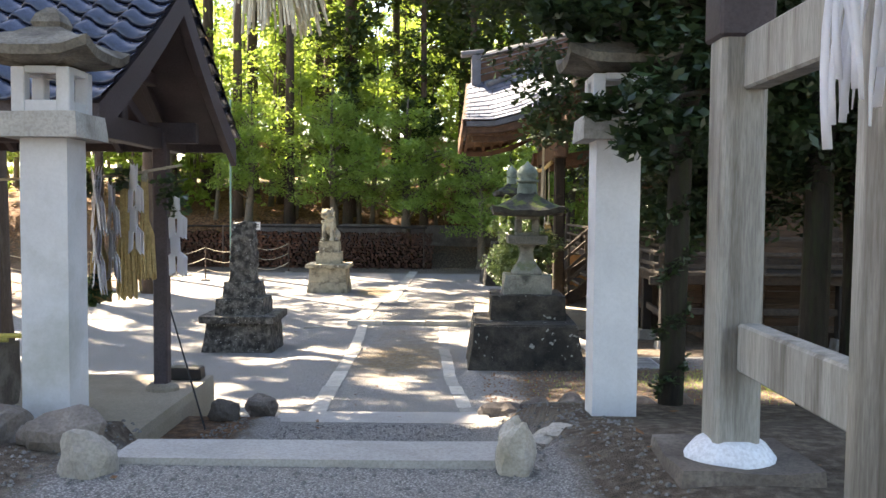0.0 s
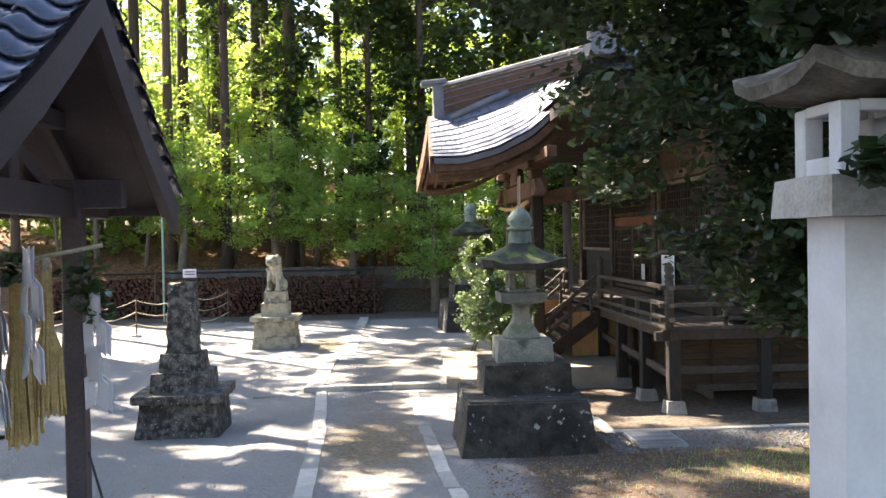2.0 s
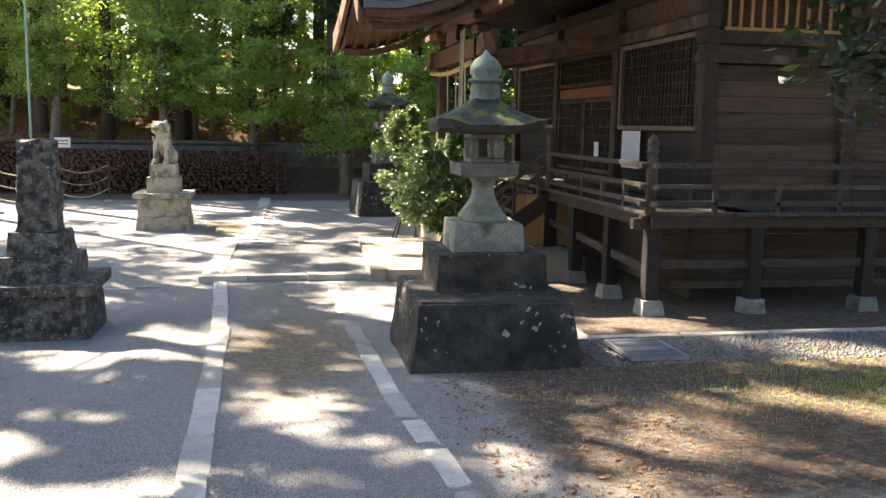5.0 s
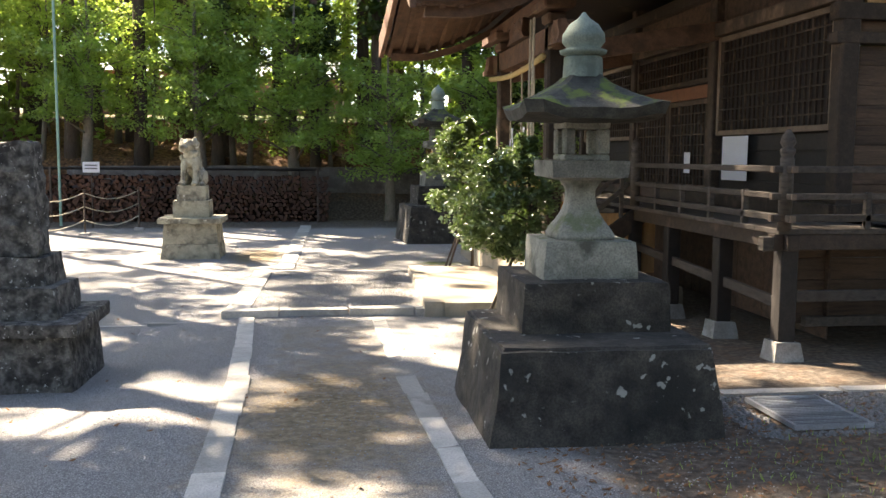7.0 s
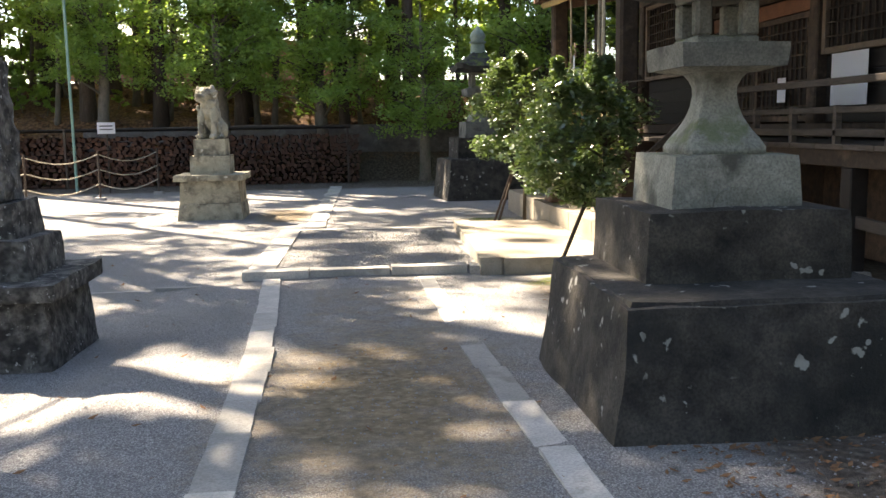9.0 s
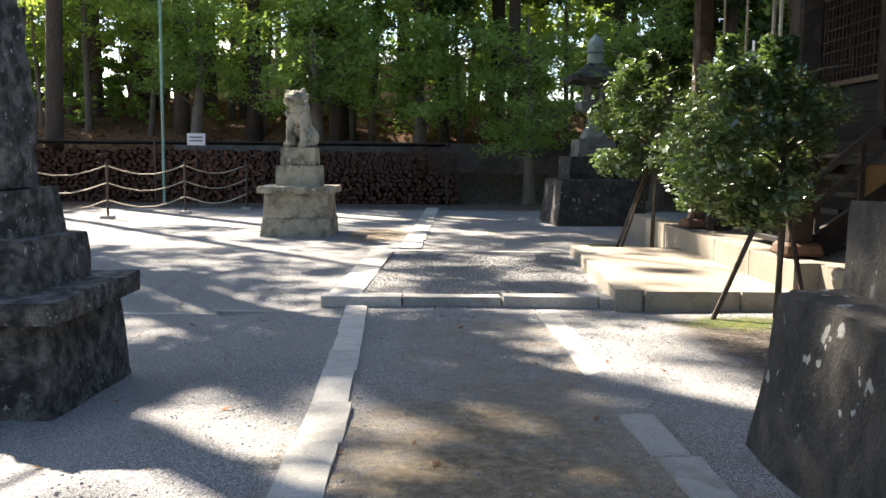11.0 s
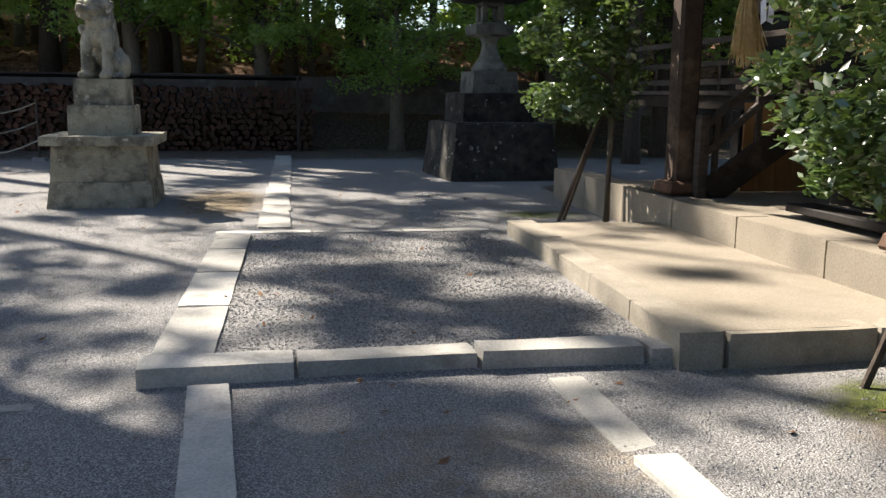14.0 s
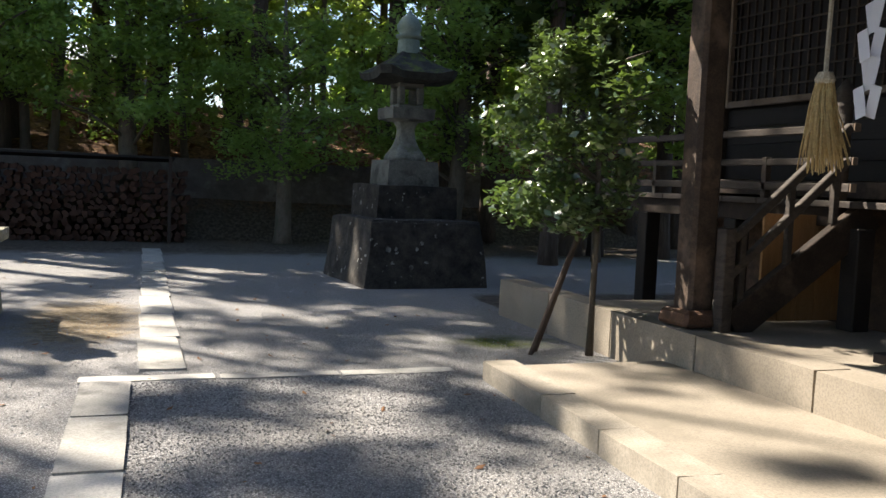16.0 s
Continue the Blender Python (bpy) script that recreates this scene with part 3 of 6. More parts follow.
# ---- stone lanterns ----
def stone_lantern(at, rz, k):
    r = thing("stone_lantern", "tall granite lantern with mossy roof on stepped dark base", "stone lantern", at, rz, "lanterns beside the path")
    r.scale = (k[0], k[0], k[1])
    part("base_block", rough_block((-0.08, -0.28, 0.34), (1.86, 2.06, 0.96), (0.87, 0.86), 6, 0.03, 2.2, 3), M["lichen"], r, "black lichen-spotted base block")
    part("base_cap", rough_block((-0.06, -0.26, 0.785), (1.64, 1.76, 0.11), (0.97, 0.97), 5, 0.014, 3, 4), M["lichen"], r)
    part("upper_block", rough_block((0, 0, 1.035), (1.22, 1.22, 0.43), (0.97, 0.97), 5, 0.018, 3, 5), M["lichen"], r, "lichen-spotted square block")
    b = rough_block((0, 0, 1.4), (0.8, 0.8, 0.33), (0.94, 0.94), 5, 0.012, 3, 6)
    plinth = part("plinth", b, M["granite"], r, "grey granite plinth")
    part("arch_panel", lathe([(0.15, 0), (0.15, 0.03)], 16, c=(0, 0, 0)), M["granite"], plinth)
    LAST[0].matrix_basis = pose(0, -0.39, 1.27, 90, 0, 0) @ Matrix.Diagonal((1, 0.75, 0.6, 1))
    waist = [(0.30, 1.55), (0.36, 1.57), (0.36, 1.61), (0.32, 1.66), (0.26, 1.72), (0.205, 1.79), (0.172, 1.86), (0.156, 1.93), (0.158, 1.98), (0.185, 2.03), (0.225, 2.065), (0.28, 2.095)]
    part("column", lathe([(w * 0.72, z) for w, z in waist], 24, square=0.72), M["granite"], r, "waisted four-sided grey stone column", True)
    part("middle_platform", rough_block((0, 0, 2.165), (0.64, 0.64, 0.14), (1.04, 1.04), 4, 0.008, 4, 8), M["granite"], r)
    part("platform_foot", lathe([(0.3, 2.07), (0.43, 2.1)], 4, turn=math.pi / 4), M["granite"], r)
    for sx in (-1, 1):
        for sy in (-1, 1):
            part("fire_box_post", box((sx * 0.145, sy * 0.145, 2.395), (0.1, 0.1, 0.225), bevel=0.018), M["granite"], r)
    part("fire_box_sill", box((0, 0, 2.26), (0.39, 0.39, 0.055), bevel=0.012), M["granite"], r)
    part("fire_box_lintel", box((0, 0, 2.535), (0.39, 0.39, 0.06), bevel=0.012), M["granite"], r)
    roof = bmesh.new()
    n = 28
    prof = [(0.2, 2.55, 0), (0.6, 2.575, 0.13), (0.63, 2.66, 0.16), (0.51, 2.725, 0.06), (0.37, 2.8, 0.02), (0.22, 2.89, 0), (0.14, 2.96, 0)]
    rings = []
    for rad, z, lift in prof:
        ring = []
        for i in range(n):
            a = 2 * math.pi * i / n
            kk = 1 / max(abs(math.cos(a)), abs(math.sin(a)))
            c = (kk - 1) / 0.414
            p = Vector((rad * 0.95 * kk * math.cos(a), rad * 0.95 * kk * math.sin(a), z + lift * c ** 2.5))
            ring.append(roof.verts.new(p + noise.noise_vector(p * 5) * 0.012))
        rings.append(ring)
    for a, b in zip(rings, rings[1:]):
        for i in range(n):
            roof.faces.new((a[i], a[(i + 1) % n], b[(i + 1) % n], b[i]))
    roof.faces.new(rings[0][::-1])
    roof.faces.new(rings[-1])
    top = part("roof", roof, M["mossroof"], r, "moss-covered flared stone roof")
    part("neck", lathe([(0.17, 2.94), (0.16, 3.11), (0.13, 3.13)], 20), M["greenstone"], top)
    part("finial", lathe([(0.1, 3.11), (0.19, 3.14), (0.2, 3.17), (0.14, 3.19), (0.18, 3.24), (0.175, 3.31), (0.12, 3.39), (0.05, 3.44), (0.012, 3.49)], 20), M["greenstone"], top, "green-grey jewel finial", True)
    return r


stone_lantern((1.38, 16.0, 0.14), -1, (1.06, 1.04))
stone_lantern((2.42, 33.7, 0.06), 4, (1.13, 1.28))


# ---- lion statue and stone pillar monument ----
def lion_statue(at):
    rr = random.Random(12)
    bm = bmesh.new()
    balls = [((0, 0.3, 0.25), (0.25, 0.19, 0.26)), ((0, 0.14, 0.44), (0.2, 0.2, 0.3)), ((0, -0.06, 0.6), (0.23, 0.17, 0.2)), ((0, -0.08, 0.74), (0.21, 0.17, 0.14)),
             ((-0.05, -0.13, 0.93), (0.19, 0.19, 0.16)), ((-0.11, -0.33, 0.89), (0.125, 0.09, 0.06)), ((-0.11, -0.3, 0.8), (0.1, 0.08, 0.04)),
             ((-0.12, -0.41, 0.925), (0.06, 0.04, 0.035)), ((-0.03, -0.29, 0.985), (0.055, 0.05, 0.035)), ((-0.16, -0.28, 0.985), (0.055, 0.05, 0.035)),
             ((0, 0.42, 0.5), (0.09, 0.07, 0.28)), ((0, 0.43, 0.72), (0.06, 0.06, 0.14))]
    for k in (-1, 1):
        balls += [((k * 0.2, 0.2, 0.19), (0.13, 0.25, 0.2)), ((k * 0.17, -0.28, 0.055), (0.1, 0.13, 0.06)), ((k * 0.27, -0.02, 0.05), (0.09, 0.14, 0.055)),
                  ((k * 0.19 - 0.05, -0.1, 1.03), (0.05, 0.07, 0.07))]
        tube([(k * 0.17, -0.22, 0.03), (k * 0.165, -0.21, 0.3), (k * 0.15, -0.11, 0.6)], [0.08, 0.072, 0.115], 10, bm)
    for i in range(64):
        a, h = rr.uniform(-0.45, 3.59), rr.uniform(0.64, 1.08)
        w = 0.215 if h < 0.98 else 0.15
        balls.append(((-0.04 + w * math.cos(a), -0.08 + (w - 0.02) * math.sin(a), h), (rr.uniform(0.035, 0.06),) * 3))
    for c, s in balls:
        bmesh.ops.create_uvsphere(bm, u_segments=12, v_segments=8, radius=1.0, matrix=Matrix.Translation(c) @ Matrix.Diagonal((*s, 1)))
    ob = part("lion_statue", bm, M["lionstone"], None, smooth=True)
    fuse = ob.modifiers.new("fuse", "REMESH")
    fuse.mode, fuse.voxel_size, fuse.use_smooth_shade = "VOXEL", 0.016, True
    worn = ob.modifiers.new("worn", "DISPLACE")
    worn.texture = bpy.data.textures.new("worn_stone", "CLOUDS")
    worn.texture.noise_scale, worn.strength, worn.mid_level = 0.07, 0.035, 0.5
    ob.matrix_basis = pose(*at, 0, 0, -14) @ Matrix.Diagonal((0.86, 0.9, 1.0, 1))
    tagged(ob, "seated guardian lion of worn yellowish stone", "statue")


def lion_pedestal(at):
    r = thing("statue_pedestal", "stepped stone pedestal streaked yellow and black under lion", "pedestal", at)
    r.scale = (0.93, 0.93, 1.04)
    part("base_block", rough_block((0, 0, 0.15), (1.5, 1.5, 0.54), (0.9, 0.9), 6, 0.02, 2.4, 2), M["lionstone"], r)
    part("base_block", rough_block((0, 0, 0.65), (1.33, 1.33, 0.45), (0.95, 0.95), 6, 0.014, 2.4, 4), M["lionstone"], r)
    part("slab", rough_block((0, 0, 0.93), (1.52, 1.52, 0.12), cuts=4, amp=0.015, seed=5), M["lionstone"], r, "overhanging worn slab")
    part("lower_block", rough_block((0, 0, 1.175), (0.88, 0.88, 0.37), (0.98, 0.98), 3, 0.012, 3, 7), M["lionstone"], r)
    part("upper_block", rough_block((0, 0, 1.525), (0.7, 0.7, 0.33), cuts=3, amp=0.01, seed=9), M["lionstone"], r)


lion_pedestal((-3.87, 29.6, 0.02))
lion_statue((-3.87, 29.62, 1.765))


def pillar_monument(at):
    r = thing("pillar_monument", "old black-stained stone pillar on stepped pedestal", "monument", at)
    part("base_block", rough_block((0, 0, 0.28), (1.44, 1.44, 0.96), (0.86, 0.86), 5, 0.03, 2.2, 11), M["oldstone"], r)
    part("slab", rough_block((0, 0, 0.75), (1.5, 1.5, 0.14), cuts=4, amp=0.02, seed=12), M["oldstone"], r, "overhanging worn slab")
    part("lower_block", rough_block((0, 0, 0.98), (0.98, 0.98, 0.33), (0.96, 0.96), 4, 0.02, 3, 13), M["oldstone"], r)
    part("upper_block", rough_block((0, 0, 1.30), (0.72, 0.72, 0.32), (0.95, 0.95), 4, 0.025, 3, 14), M["oldstone"], r)
    part("pillar", rough_block((0, 0, 2.06), (0.5, 0.48, 1.2), (0.84, 0.84), 14, 0.04, 9, 15), M["oldstone"], r, "rugged carved stone pillar")


pillar_monument((-4.16, 18.3, -0.06))


# ---- pillar lanterns at the entrance ----
def gate_lantern(at, hgt, rz=0.0):
    r = thing("gate_lantern", "square white-grey stone pillar lantern with flared cap", "stone lantern", at, rz, "pillar lanterns at the entrance")
    part("pillar", rough_block((0, 0, hgt / 2 - 0.1), (0.27, 0.27, hgt + 0.2), (0.98, 0.98), 6, 0.003, 3, at[0]), M["pillar"], r)
    part("platform", rough_block((0, 0, hgt + 0.07), (0.46, 0.46, 0.14), (0.94, 0.94), 4, 0.005, 4, 3), M["pillar_cap"], r)
    for sx in (-1, 1):
        for sy in (-1, 1):
            part("fire_box_post", box((sx * 0.125, sy * 0.125, hgt + 0.265), (0.075, 0.075, 0.25), bevel=0.006), M["pillar"], r)
    for k in (-1, 1):
        for z, h in ((hgt + 0.175, 0.065), (hgt + 0.375, 0.04)):
            part("window_rail", box((0, k * 0.128, z), (0.178, 0.055, h), bevel=0.004), M["pillar"], r)
            part("window_rail", box((k * 0.128, 0, z), (0.055, 0.178, h), bevel=0.004), M["pillar"], r)
    cap = bmesh.new()
    n = 24
    rings = []
    for rad, z, lift in ((0.12, 0.4, 0), (0.4, 0.43, 0.055), (0.41, 0.48, 0.06), (0.3, 0.53, 0.02), (0.18, 0.585, 0), (0.11, 0.62, 0)):
        ring = []
        for i in range(n):
            a = 2 * math.pi * i / n
            k = 1 / max(abs(math.cos(a)), abs(math.sin(a)))
            ring.append(cap.verts.new((rad * 0.8 * k * math.cos(a), rad * 0.8 * k * math.sin(a), hgt + z + lift * ((k - 1) / 0.414) ** 2)))
        rings.append(ring)
    for a, b in zip(rings, rings[1:]):
        for i in range(n):
            cap.faces.new((a[i], a[(i + 1) % n], b[(i + 1) % n], b[i]))
    cap.faces.new(rings[0][::-1])
    cap.faces.new(rings[-1])
    lid = part("cap", cap, M["cap_stone"], r, "weathered flared stone cap")
    part("finial", lathe([(0.1, hgt + 0.61), (0.12, hgt + 0.65), (0.09, hgt + 0.7), (0.03, hgt + 0.74)], 4, turn=math.pi / 4), M["cap_stone"], lid)


gate_lantern((0.95, 5.6, 1.6), 1.76)
gate_lantern((-2.32, 5.25, 1.7), 1.62)


# ---- wooden gate ----
def torii():
    r = thing("torii_gate", "weathered grey wooden gate with braced side posts", "gate")
    for s, x in ((1, 1.18), (-1, -2.75)):
        part("main_pillar", tube([(x, 2.5, 1.7), (x, 2.5, 3.4), (x, 2.5, 5.2)], [0.17, 0.16, 0.145], 20), M["post"], r, smooth=True)
        for y in (3.86, 1.14):
            post = part("side_post", box((x - 0.05, y, 2.82), (0.195, 0.195, 1.78), (0.97, 0.97), 0.02), M["post"], r)
            part("post_sleeve", box((x - 0.05, y, 3.88), (0.225, 0.225, 0.46), (1, 1), 0.012), M["purple"], post, "dark metal-clad sleeve")
            part("mortar_foot", lathe([(0.2, 1.88), (0.185, 1.93), (0.15, 1.975), (0.11, 2.0)], 20), M["white"], post, "white mortar mound")
            LAST[0].matrix_basis = pose(x - 0.05, y, 0)
            part("foot_stone", rough_block((x - 0.05, y, 1.8), (0.62, 0.6, 0.24), (0.9, 0.9), 3, 0.03, 3, y), M["rock"], r)
        for z, h in ((3.55, 0.22), (2.39, 0.2)):
            part("tie_beam", box((x - 0.01, 2.5, z), (0.1, 2.95, h), bevel=0.01), M["post"], r)
    part("cross_beam", beam((-3.6, 2.5, 4.45), (2.0, 2.5, 4.45), 0.16, 0.28), M["post"], r)
    part("lintel", beam((-4.1, 2.5, 5.3), (2.5, 2.5, 5.3), 0.26, 0.3), M["post"], r)


def tassel(at, h, w, name="straw_tassel", material=None, label="hanging bundle of dry rice straw", strands=70, rope=0.0, broom=False):
    rr = random.Random(int(at[0] * 100 + at[1] * 37))
    r = thing(name, label, "straw tassel" if name == "straw_tassel" else "tassel", at)
    bm = bmesh.new()
    for i in range(strands):
        a, q = rr.uniform(0, 6.28), math.sqrt(rr.random())
        x0, y0 = 0.18 * w * q * math.cos(a), 0.18 * w * q * math.sin(a)
        x1, y1 = 0.5 * w * q * math.cos(a) + rr.gauss(0, 0.06) * w + 0.12 * w, 0.5 * w * q * math.sin(a) + rr.gauss(0, 0.05) * w
        l = h * rr.uniform(0.7, 1.06)
        if broom:
            l = h * rr.uniform(0.93, 1.02)
            tube([(x0, y0, 0), (x0 * 1.2, y0 * 1.2, -h * 0.42), ((x0 + x1) * 0.62, (y0 + y1) * 0.62, -h * 0.56), (x1, y1, -l)], [0.006, 0.007, 0.007, 0.006], 4, bm)
            continue
        tube([(x0, y0, 0), (x0 * 1.5 + rr.gauss(0, 0.03) * w, y0 * 1.5, -h * 0.3), (x1, y1, -l)], [0.0055, 0.006, 0.0035], 4, bm)
    tagged(part("straw_skirt", bm, material or M["straw"], r), kind="stuff")
    part("binding", lathe([(0.2 * w, -0.03), (0.23 * w, 0.0), (0.16 * w, 0.05)], 10), M["hemp"], r)
    if rope:
        part("cord", tube([(0, 0, 0), (0.01, 0, rope * 0.5), (0, 0, rope)], 0.018, 6), M["hemp"], r, "twisted hemp cord")


def paper_streamer(at, h, w, rz=0.0, strips=2):
    """Folded zigzag paper."""
    r = thing("paper_streamer", "white zigzag folded paper streamer hanging from rope", "paper streamer", at, rz)
    for k in range(strips):
        bm = bmesh.new()
        n = 4
        for i in range(n):
            s = (1 if i % 2 else -1) * (1 if k else -1)
            z0 = -h * i / n
            c = (s * w * 0.22 + k * 0.02, 0.012 * (i % 2) + 0.02 * k, z0 - h / n * 0.55)
            box(c, (w * 0.55, 0.004, h / n * 1.15), bevel=0, bm=bm, ry=s * 18, rx=6 * s)
        part("paper_strip", bm, M["paper"], r)


def hemp_fringe(at, h, w):
    """A loose bunch of white hemp strips."""
    rr = random.Random(int(at[0] * 77 + at[1] * 13))
    r = thing("hemp_fringe", "bunch of loose white hemp strips hanging on rope", "tassel", at)
    for i in range(16):
        bm = bmesh.new()
        x, y = rr.uniform(-0.5, 0.5) * w, rr.uniform(-0.45, 0.45) * w
        n, l, k = 9, h * rr.uniform(0.72, 1.0), rr.uniform(-0.03, 0.03)
        turn, half = rr.uniform(0, 3.1), rr.uniform(0.012, 0.022)
        rows = []
        for j in range(n):
            q = j / (n - 1)
            c = Vector((x * (0.35 + 0.9 * math.sin(2.2 * q)) + k * math.sin(5 * q), y * (0.4 + 0.8 * q) + 0.02 * math.sin(4 * q + i), -l * q))
            a = turn + 1.6 * q
            d = Vector((math.cos(a), math.sin(a), 0)) * half * (1 - 0.35 * q)
            t = Vector((-math.sin(a), math.cos(a), 0)) * 0.002
            rows.append([bm.verts.new(p) for p in (c - d - t, c + d - t, c + d + t, c - d + t)])
        for p, q in zip(rows, rows[1:]):
            for e in range(4):
                bm.faces.new((p[e], p[(e + 1) % 4], q[(e + 1) % 4], q[e]))
        bm.faces.new(rows[0][::-1])
        bm.faces.new(rows[-1])
        part("strip", bm, M["paper"], r, smooth=True)


torii()
rope = thing("gate_rope", "thick twisted straw rope strung across the wooden gate", "rope")
for k in range(3):
    part("strand", tube([(-2.75 + 3.93 * i / 40, 2.36 + 0.035 * math.cos(i * 0.9 + k * 2.09), 3.98 - 0.18 * math.sin(math.pi * i / 40) + 0.035 * math.sin(i * 0.9 + k * 2.09)) for i in range(41)], 0.042, 8), M["straw"], rope, smooth=True)
tassel((-0.52, 2.36, 3.8), 0.4, 0.22, strands=160, material=M["pale_straw"])
tassel((-1.6, 2.36, 3.83), 0.4, 0.22, strands=120)
hemp_fringe((0.94, 2.3, 3.9), 0.82, 0.16)


# ---- water pavilion ----
def water_pavilion():
    r = thing("water_pavilion", "small open pavilion with dark timber and glazed tiles", "pavilion")
    gx, back, ridge_y, ridge_z, eave_z, half = -2.4, -7.4, 8.0, 4.86, 3.66, 1.9
    part("floor_slab", rough_block(((-2.58 - 6.9) / 2, 8.05, 0.88), (4.32, 3.6, 0.42), cuts=4, amp=0.006), M["concrete"], r, "pale concrete floor slab")
    for x in (-2.91, -6.5):
        for y in (6.65, 9.05):
            column = part("column", box((x, y, 2.36), (0.14, 0.14, 2.62), bevel=0.012), M["purple"], r)
            part("column_foot", lathe([(0.17, 1.06), (0.16, 1.12), (0.12, 1.16)], 16), M["concrete"], column, "rounded concrete column foot")
            LAST[0].matrix_basis = pose(x, y, 0)
    for y in (6.65, 9.05):
        part("long_beam", beam((back + 0.2, y, 3.66), (gx - 0.15, y, 3.66), 0.13, 0.2), M["purple"], r)
    for x in (-2.95, -6.5):
        part("cross_beam", beam((x, 6.2, 3.6), (x, 9.8, 3.6), 0.14, 0.2), M["purple"], r)
        part("upper_tie", beam((x, 7.1, 4.16), (x, 8.9, 4.16), 0.11, 0.12), M["purple"], r)
        part("king_post", box((x, ridge_y, 4.19), (0.13, 0.13, 1.1), bevel=0.01), M["purple"], r)
        part("strut", beam((x, 8.0, 3.94), (x, 8.7, 3.66), 0.09, 0.1), M["purple"], r)
    part("ridge_beam", beam((back, ridge_y, 4.69), (gx - 0.08, ridge_y, 4.69), 0.14, 0.18), M["purple"], r)
    for s in (-1, 1):
        slope = math.atan2(ridge_z - eave_z, half)
        a, b = Vector((0, ridge_y, ridge_z - 0.02)), Vector((0, ridge_y + s * half, eave_z - 0.02))
        deck = bmesh.new()
        vs = [deck.verts.new((x, p.y, p.z - dz)) for dz in (0, 0.05) for x, p in ((back, a), (gx - 0.03, a), (gx - 0.03, b), (back, b))]
        for f in ((0, 1, 2, 3), (7, 6, 5, 4), (0, 4, 5, 1), (1, 5, 6, 2), (2, 6, 7, 3), (3, 7, 4, 0)):
            deck.faces.new([vs[i] for i in f])
        part("roof_deck", deck, M["purple"], r)
        pts = [Vector((gx, ridge_y + s * half * t, ridge_z - 0.06 - (ridge_z - eave_z) * t - 0.09 * math.sin(math.pi * t) * 0.6)) for t in (0, 0.25, 0.5, 0.75, 1.02)]
        bb = bmesh.new()
        lo = [(p.x + dx, p.y, p.z - 0.2) for p in pts for dx in (-0.03, 0.03)]
        hi = [(p.x + dx, p.y, p.z + 0.04) for p in pts for dx in (-0.03, 0.03)]
        L = [bb.verts.new(v) for v in lo]
        H = [bb.verts.new(v) for v in hi]
        for i in range(4):
            for q in (0, 1):
                bb.faces.new((L[2 * i + q], L[2 * i + 2 + q], H[2 * i + 2 + q], H[2 * i + q]))
            bb.faces.new((L[2 * i], L[2 * i + 1], L[2 * i + 3], L[2 * i + 2]))
            bb.faces.new((H[2 * i], H[2 * i + 1], H[2 * i + 3], H[2 * i + 2]))
        for i in (0, 4):
            bb.faces.new((L[2 * i], L[2 * i + 1], H[2 * i + 1], H[2 * i]))
        part("barge_board", bb, M["purple"], r, "broad dark painted barge board")
        for i in range(9):
            x = back + 0.3 + i * 0.58
            part("rafter", beam((x, a.y, a.z - 0.1), (x, b.y, b.z - 0.1), 0.07, 0.09), M["purple"], r)
        part("eave_board", beam((back, b.y, b.z - 0.05), (gx - 0.04, b.y, b.z - 0.05), 0.05, 0.14), M["purple"], r)
        # wave tiles, laid in courses from the eave up
        rows, cols = 9, 18
        length = math.hypot(half, ridge_z - eave_z) + 0.12
        step, wide = length / rows, (gx + 0.06 - back) / cols
        tb = bmesh.new()
        nx = 8
        grid = []
        for j, (v, lift) in enumerate(((0, 0.05), (step * 1.12, 0.012))):
            row = []
            for i in range(nx + 1):
                u = i / nx
                w = 0.055 * math.exp(-((u - 0.16) / 0.15) ** 2) - 0.03 * math.sin(math.pi * max(0, (u - 0.3) / 0.7))
                row.append((u * wide * 1.04, v, w + lift))
            grid.append(row)
        T = [[tb.verts.new(p) for p in row] for row in grid]
        B = [[tb.verts.new((p[0], p[1], p[2] - 0.022)) for p in row] for row in grid]
        for i in range(nx):
            tb.faces.new((T[0][i], T[0][i + 1], T[1][i + 1], T[1][i]))
            tb.faces.new((B[0][i], T[0][i], T[0][i + 1], B[0][i + 1])[::-1])
            tb.faces.new((B[0][i], B[0][i + 1], B[1][i + 1], B[1][i])[::-1])
        me = mesh_of("roof_tile", tb, M["tile"], True)
        for j in range(rows):
            for i in range(cols):
                o = new("roof_tile", me)
                o.parent = r
                d = j * step - 0.1
                y = ridge_y + s * (half - d * math.cos(slope))
                z = eave_z + d * math.sin(slope)
                turn = Matrix.Rotation(slope, 4, "X") if s < 0 else Matrix.Rotation(math.pi, 4, "Z") @ Matrix.Rotation(slope, 4, "X")
                x = back + i * wide if s < 0 else back + (i + 1) * wide
                o.matrix_basis = Matrix.Translation((x, y, z + 0.02)) @ turn @ pose(0, 0, 0, random.uniform(-0.6, 0.6), random.uniform(-0.6, 0.6), 0)
    for i in range(14):
        part("ridge_tile", tube([(back + i * 0.36, ridge_y, ridge_z + 0.1), (back + i * 0.36 + 0.37, ridge_y, ridge_z + 0.1)], [0.1, 0.11], 10), M["tile"], r, smooth=True)
    part("ridge_base", box(((back + gx) / 2, ridge_y, ridge_z + 0.03), (gx - back, 0.22, 0.12), bevel=0.01), M["tile"], r)
    part("ridge_end", lathe([(0.15, 0), (0.15, 0.05), (0.1, 0.07)], 16), M["tile"], r, "round dark ridge end tile")
    LAST[0].matrix_basis = pose(gx - 0.02, ridge_y, ridge_z + 0.08, 0, 90, 0)


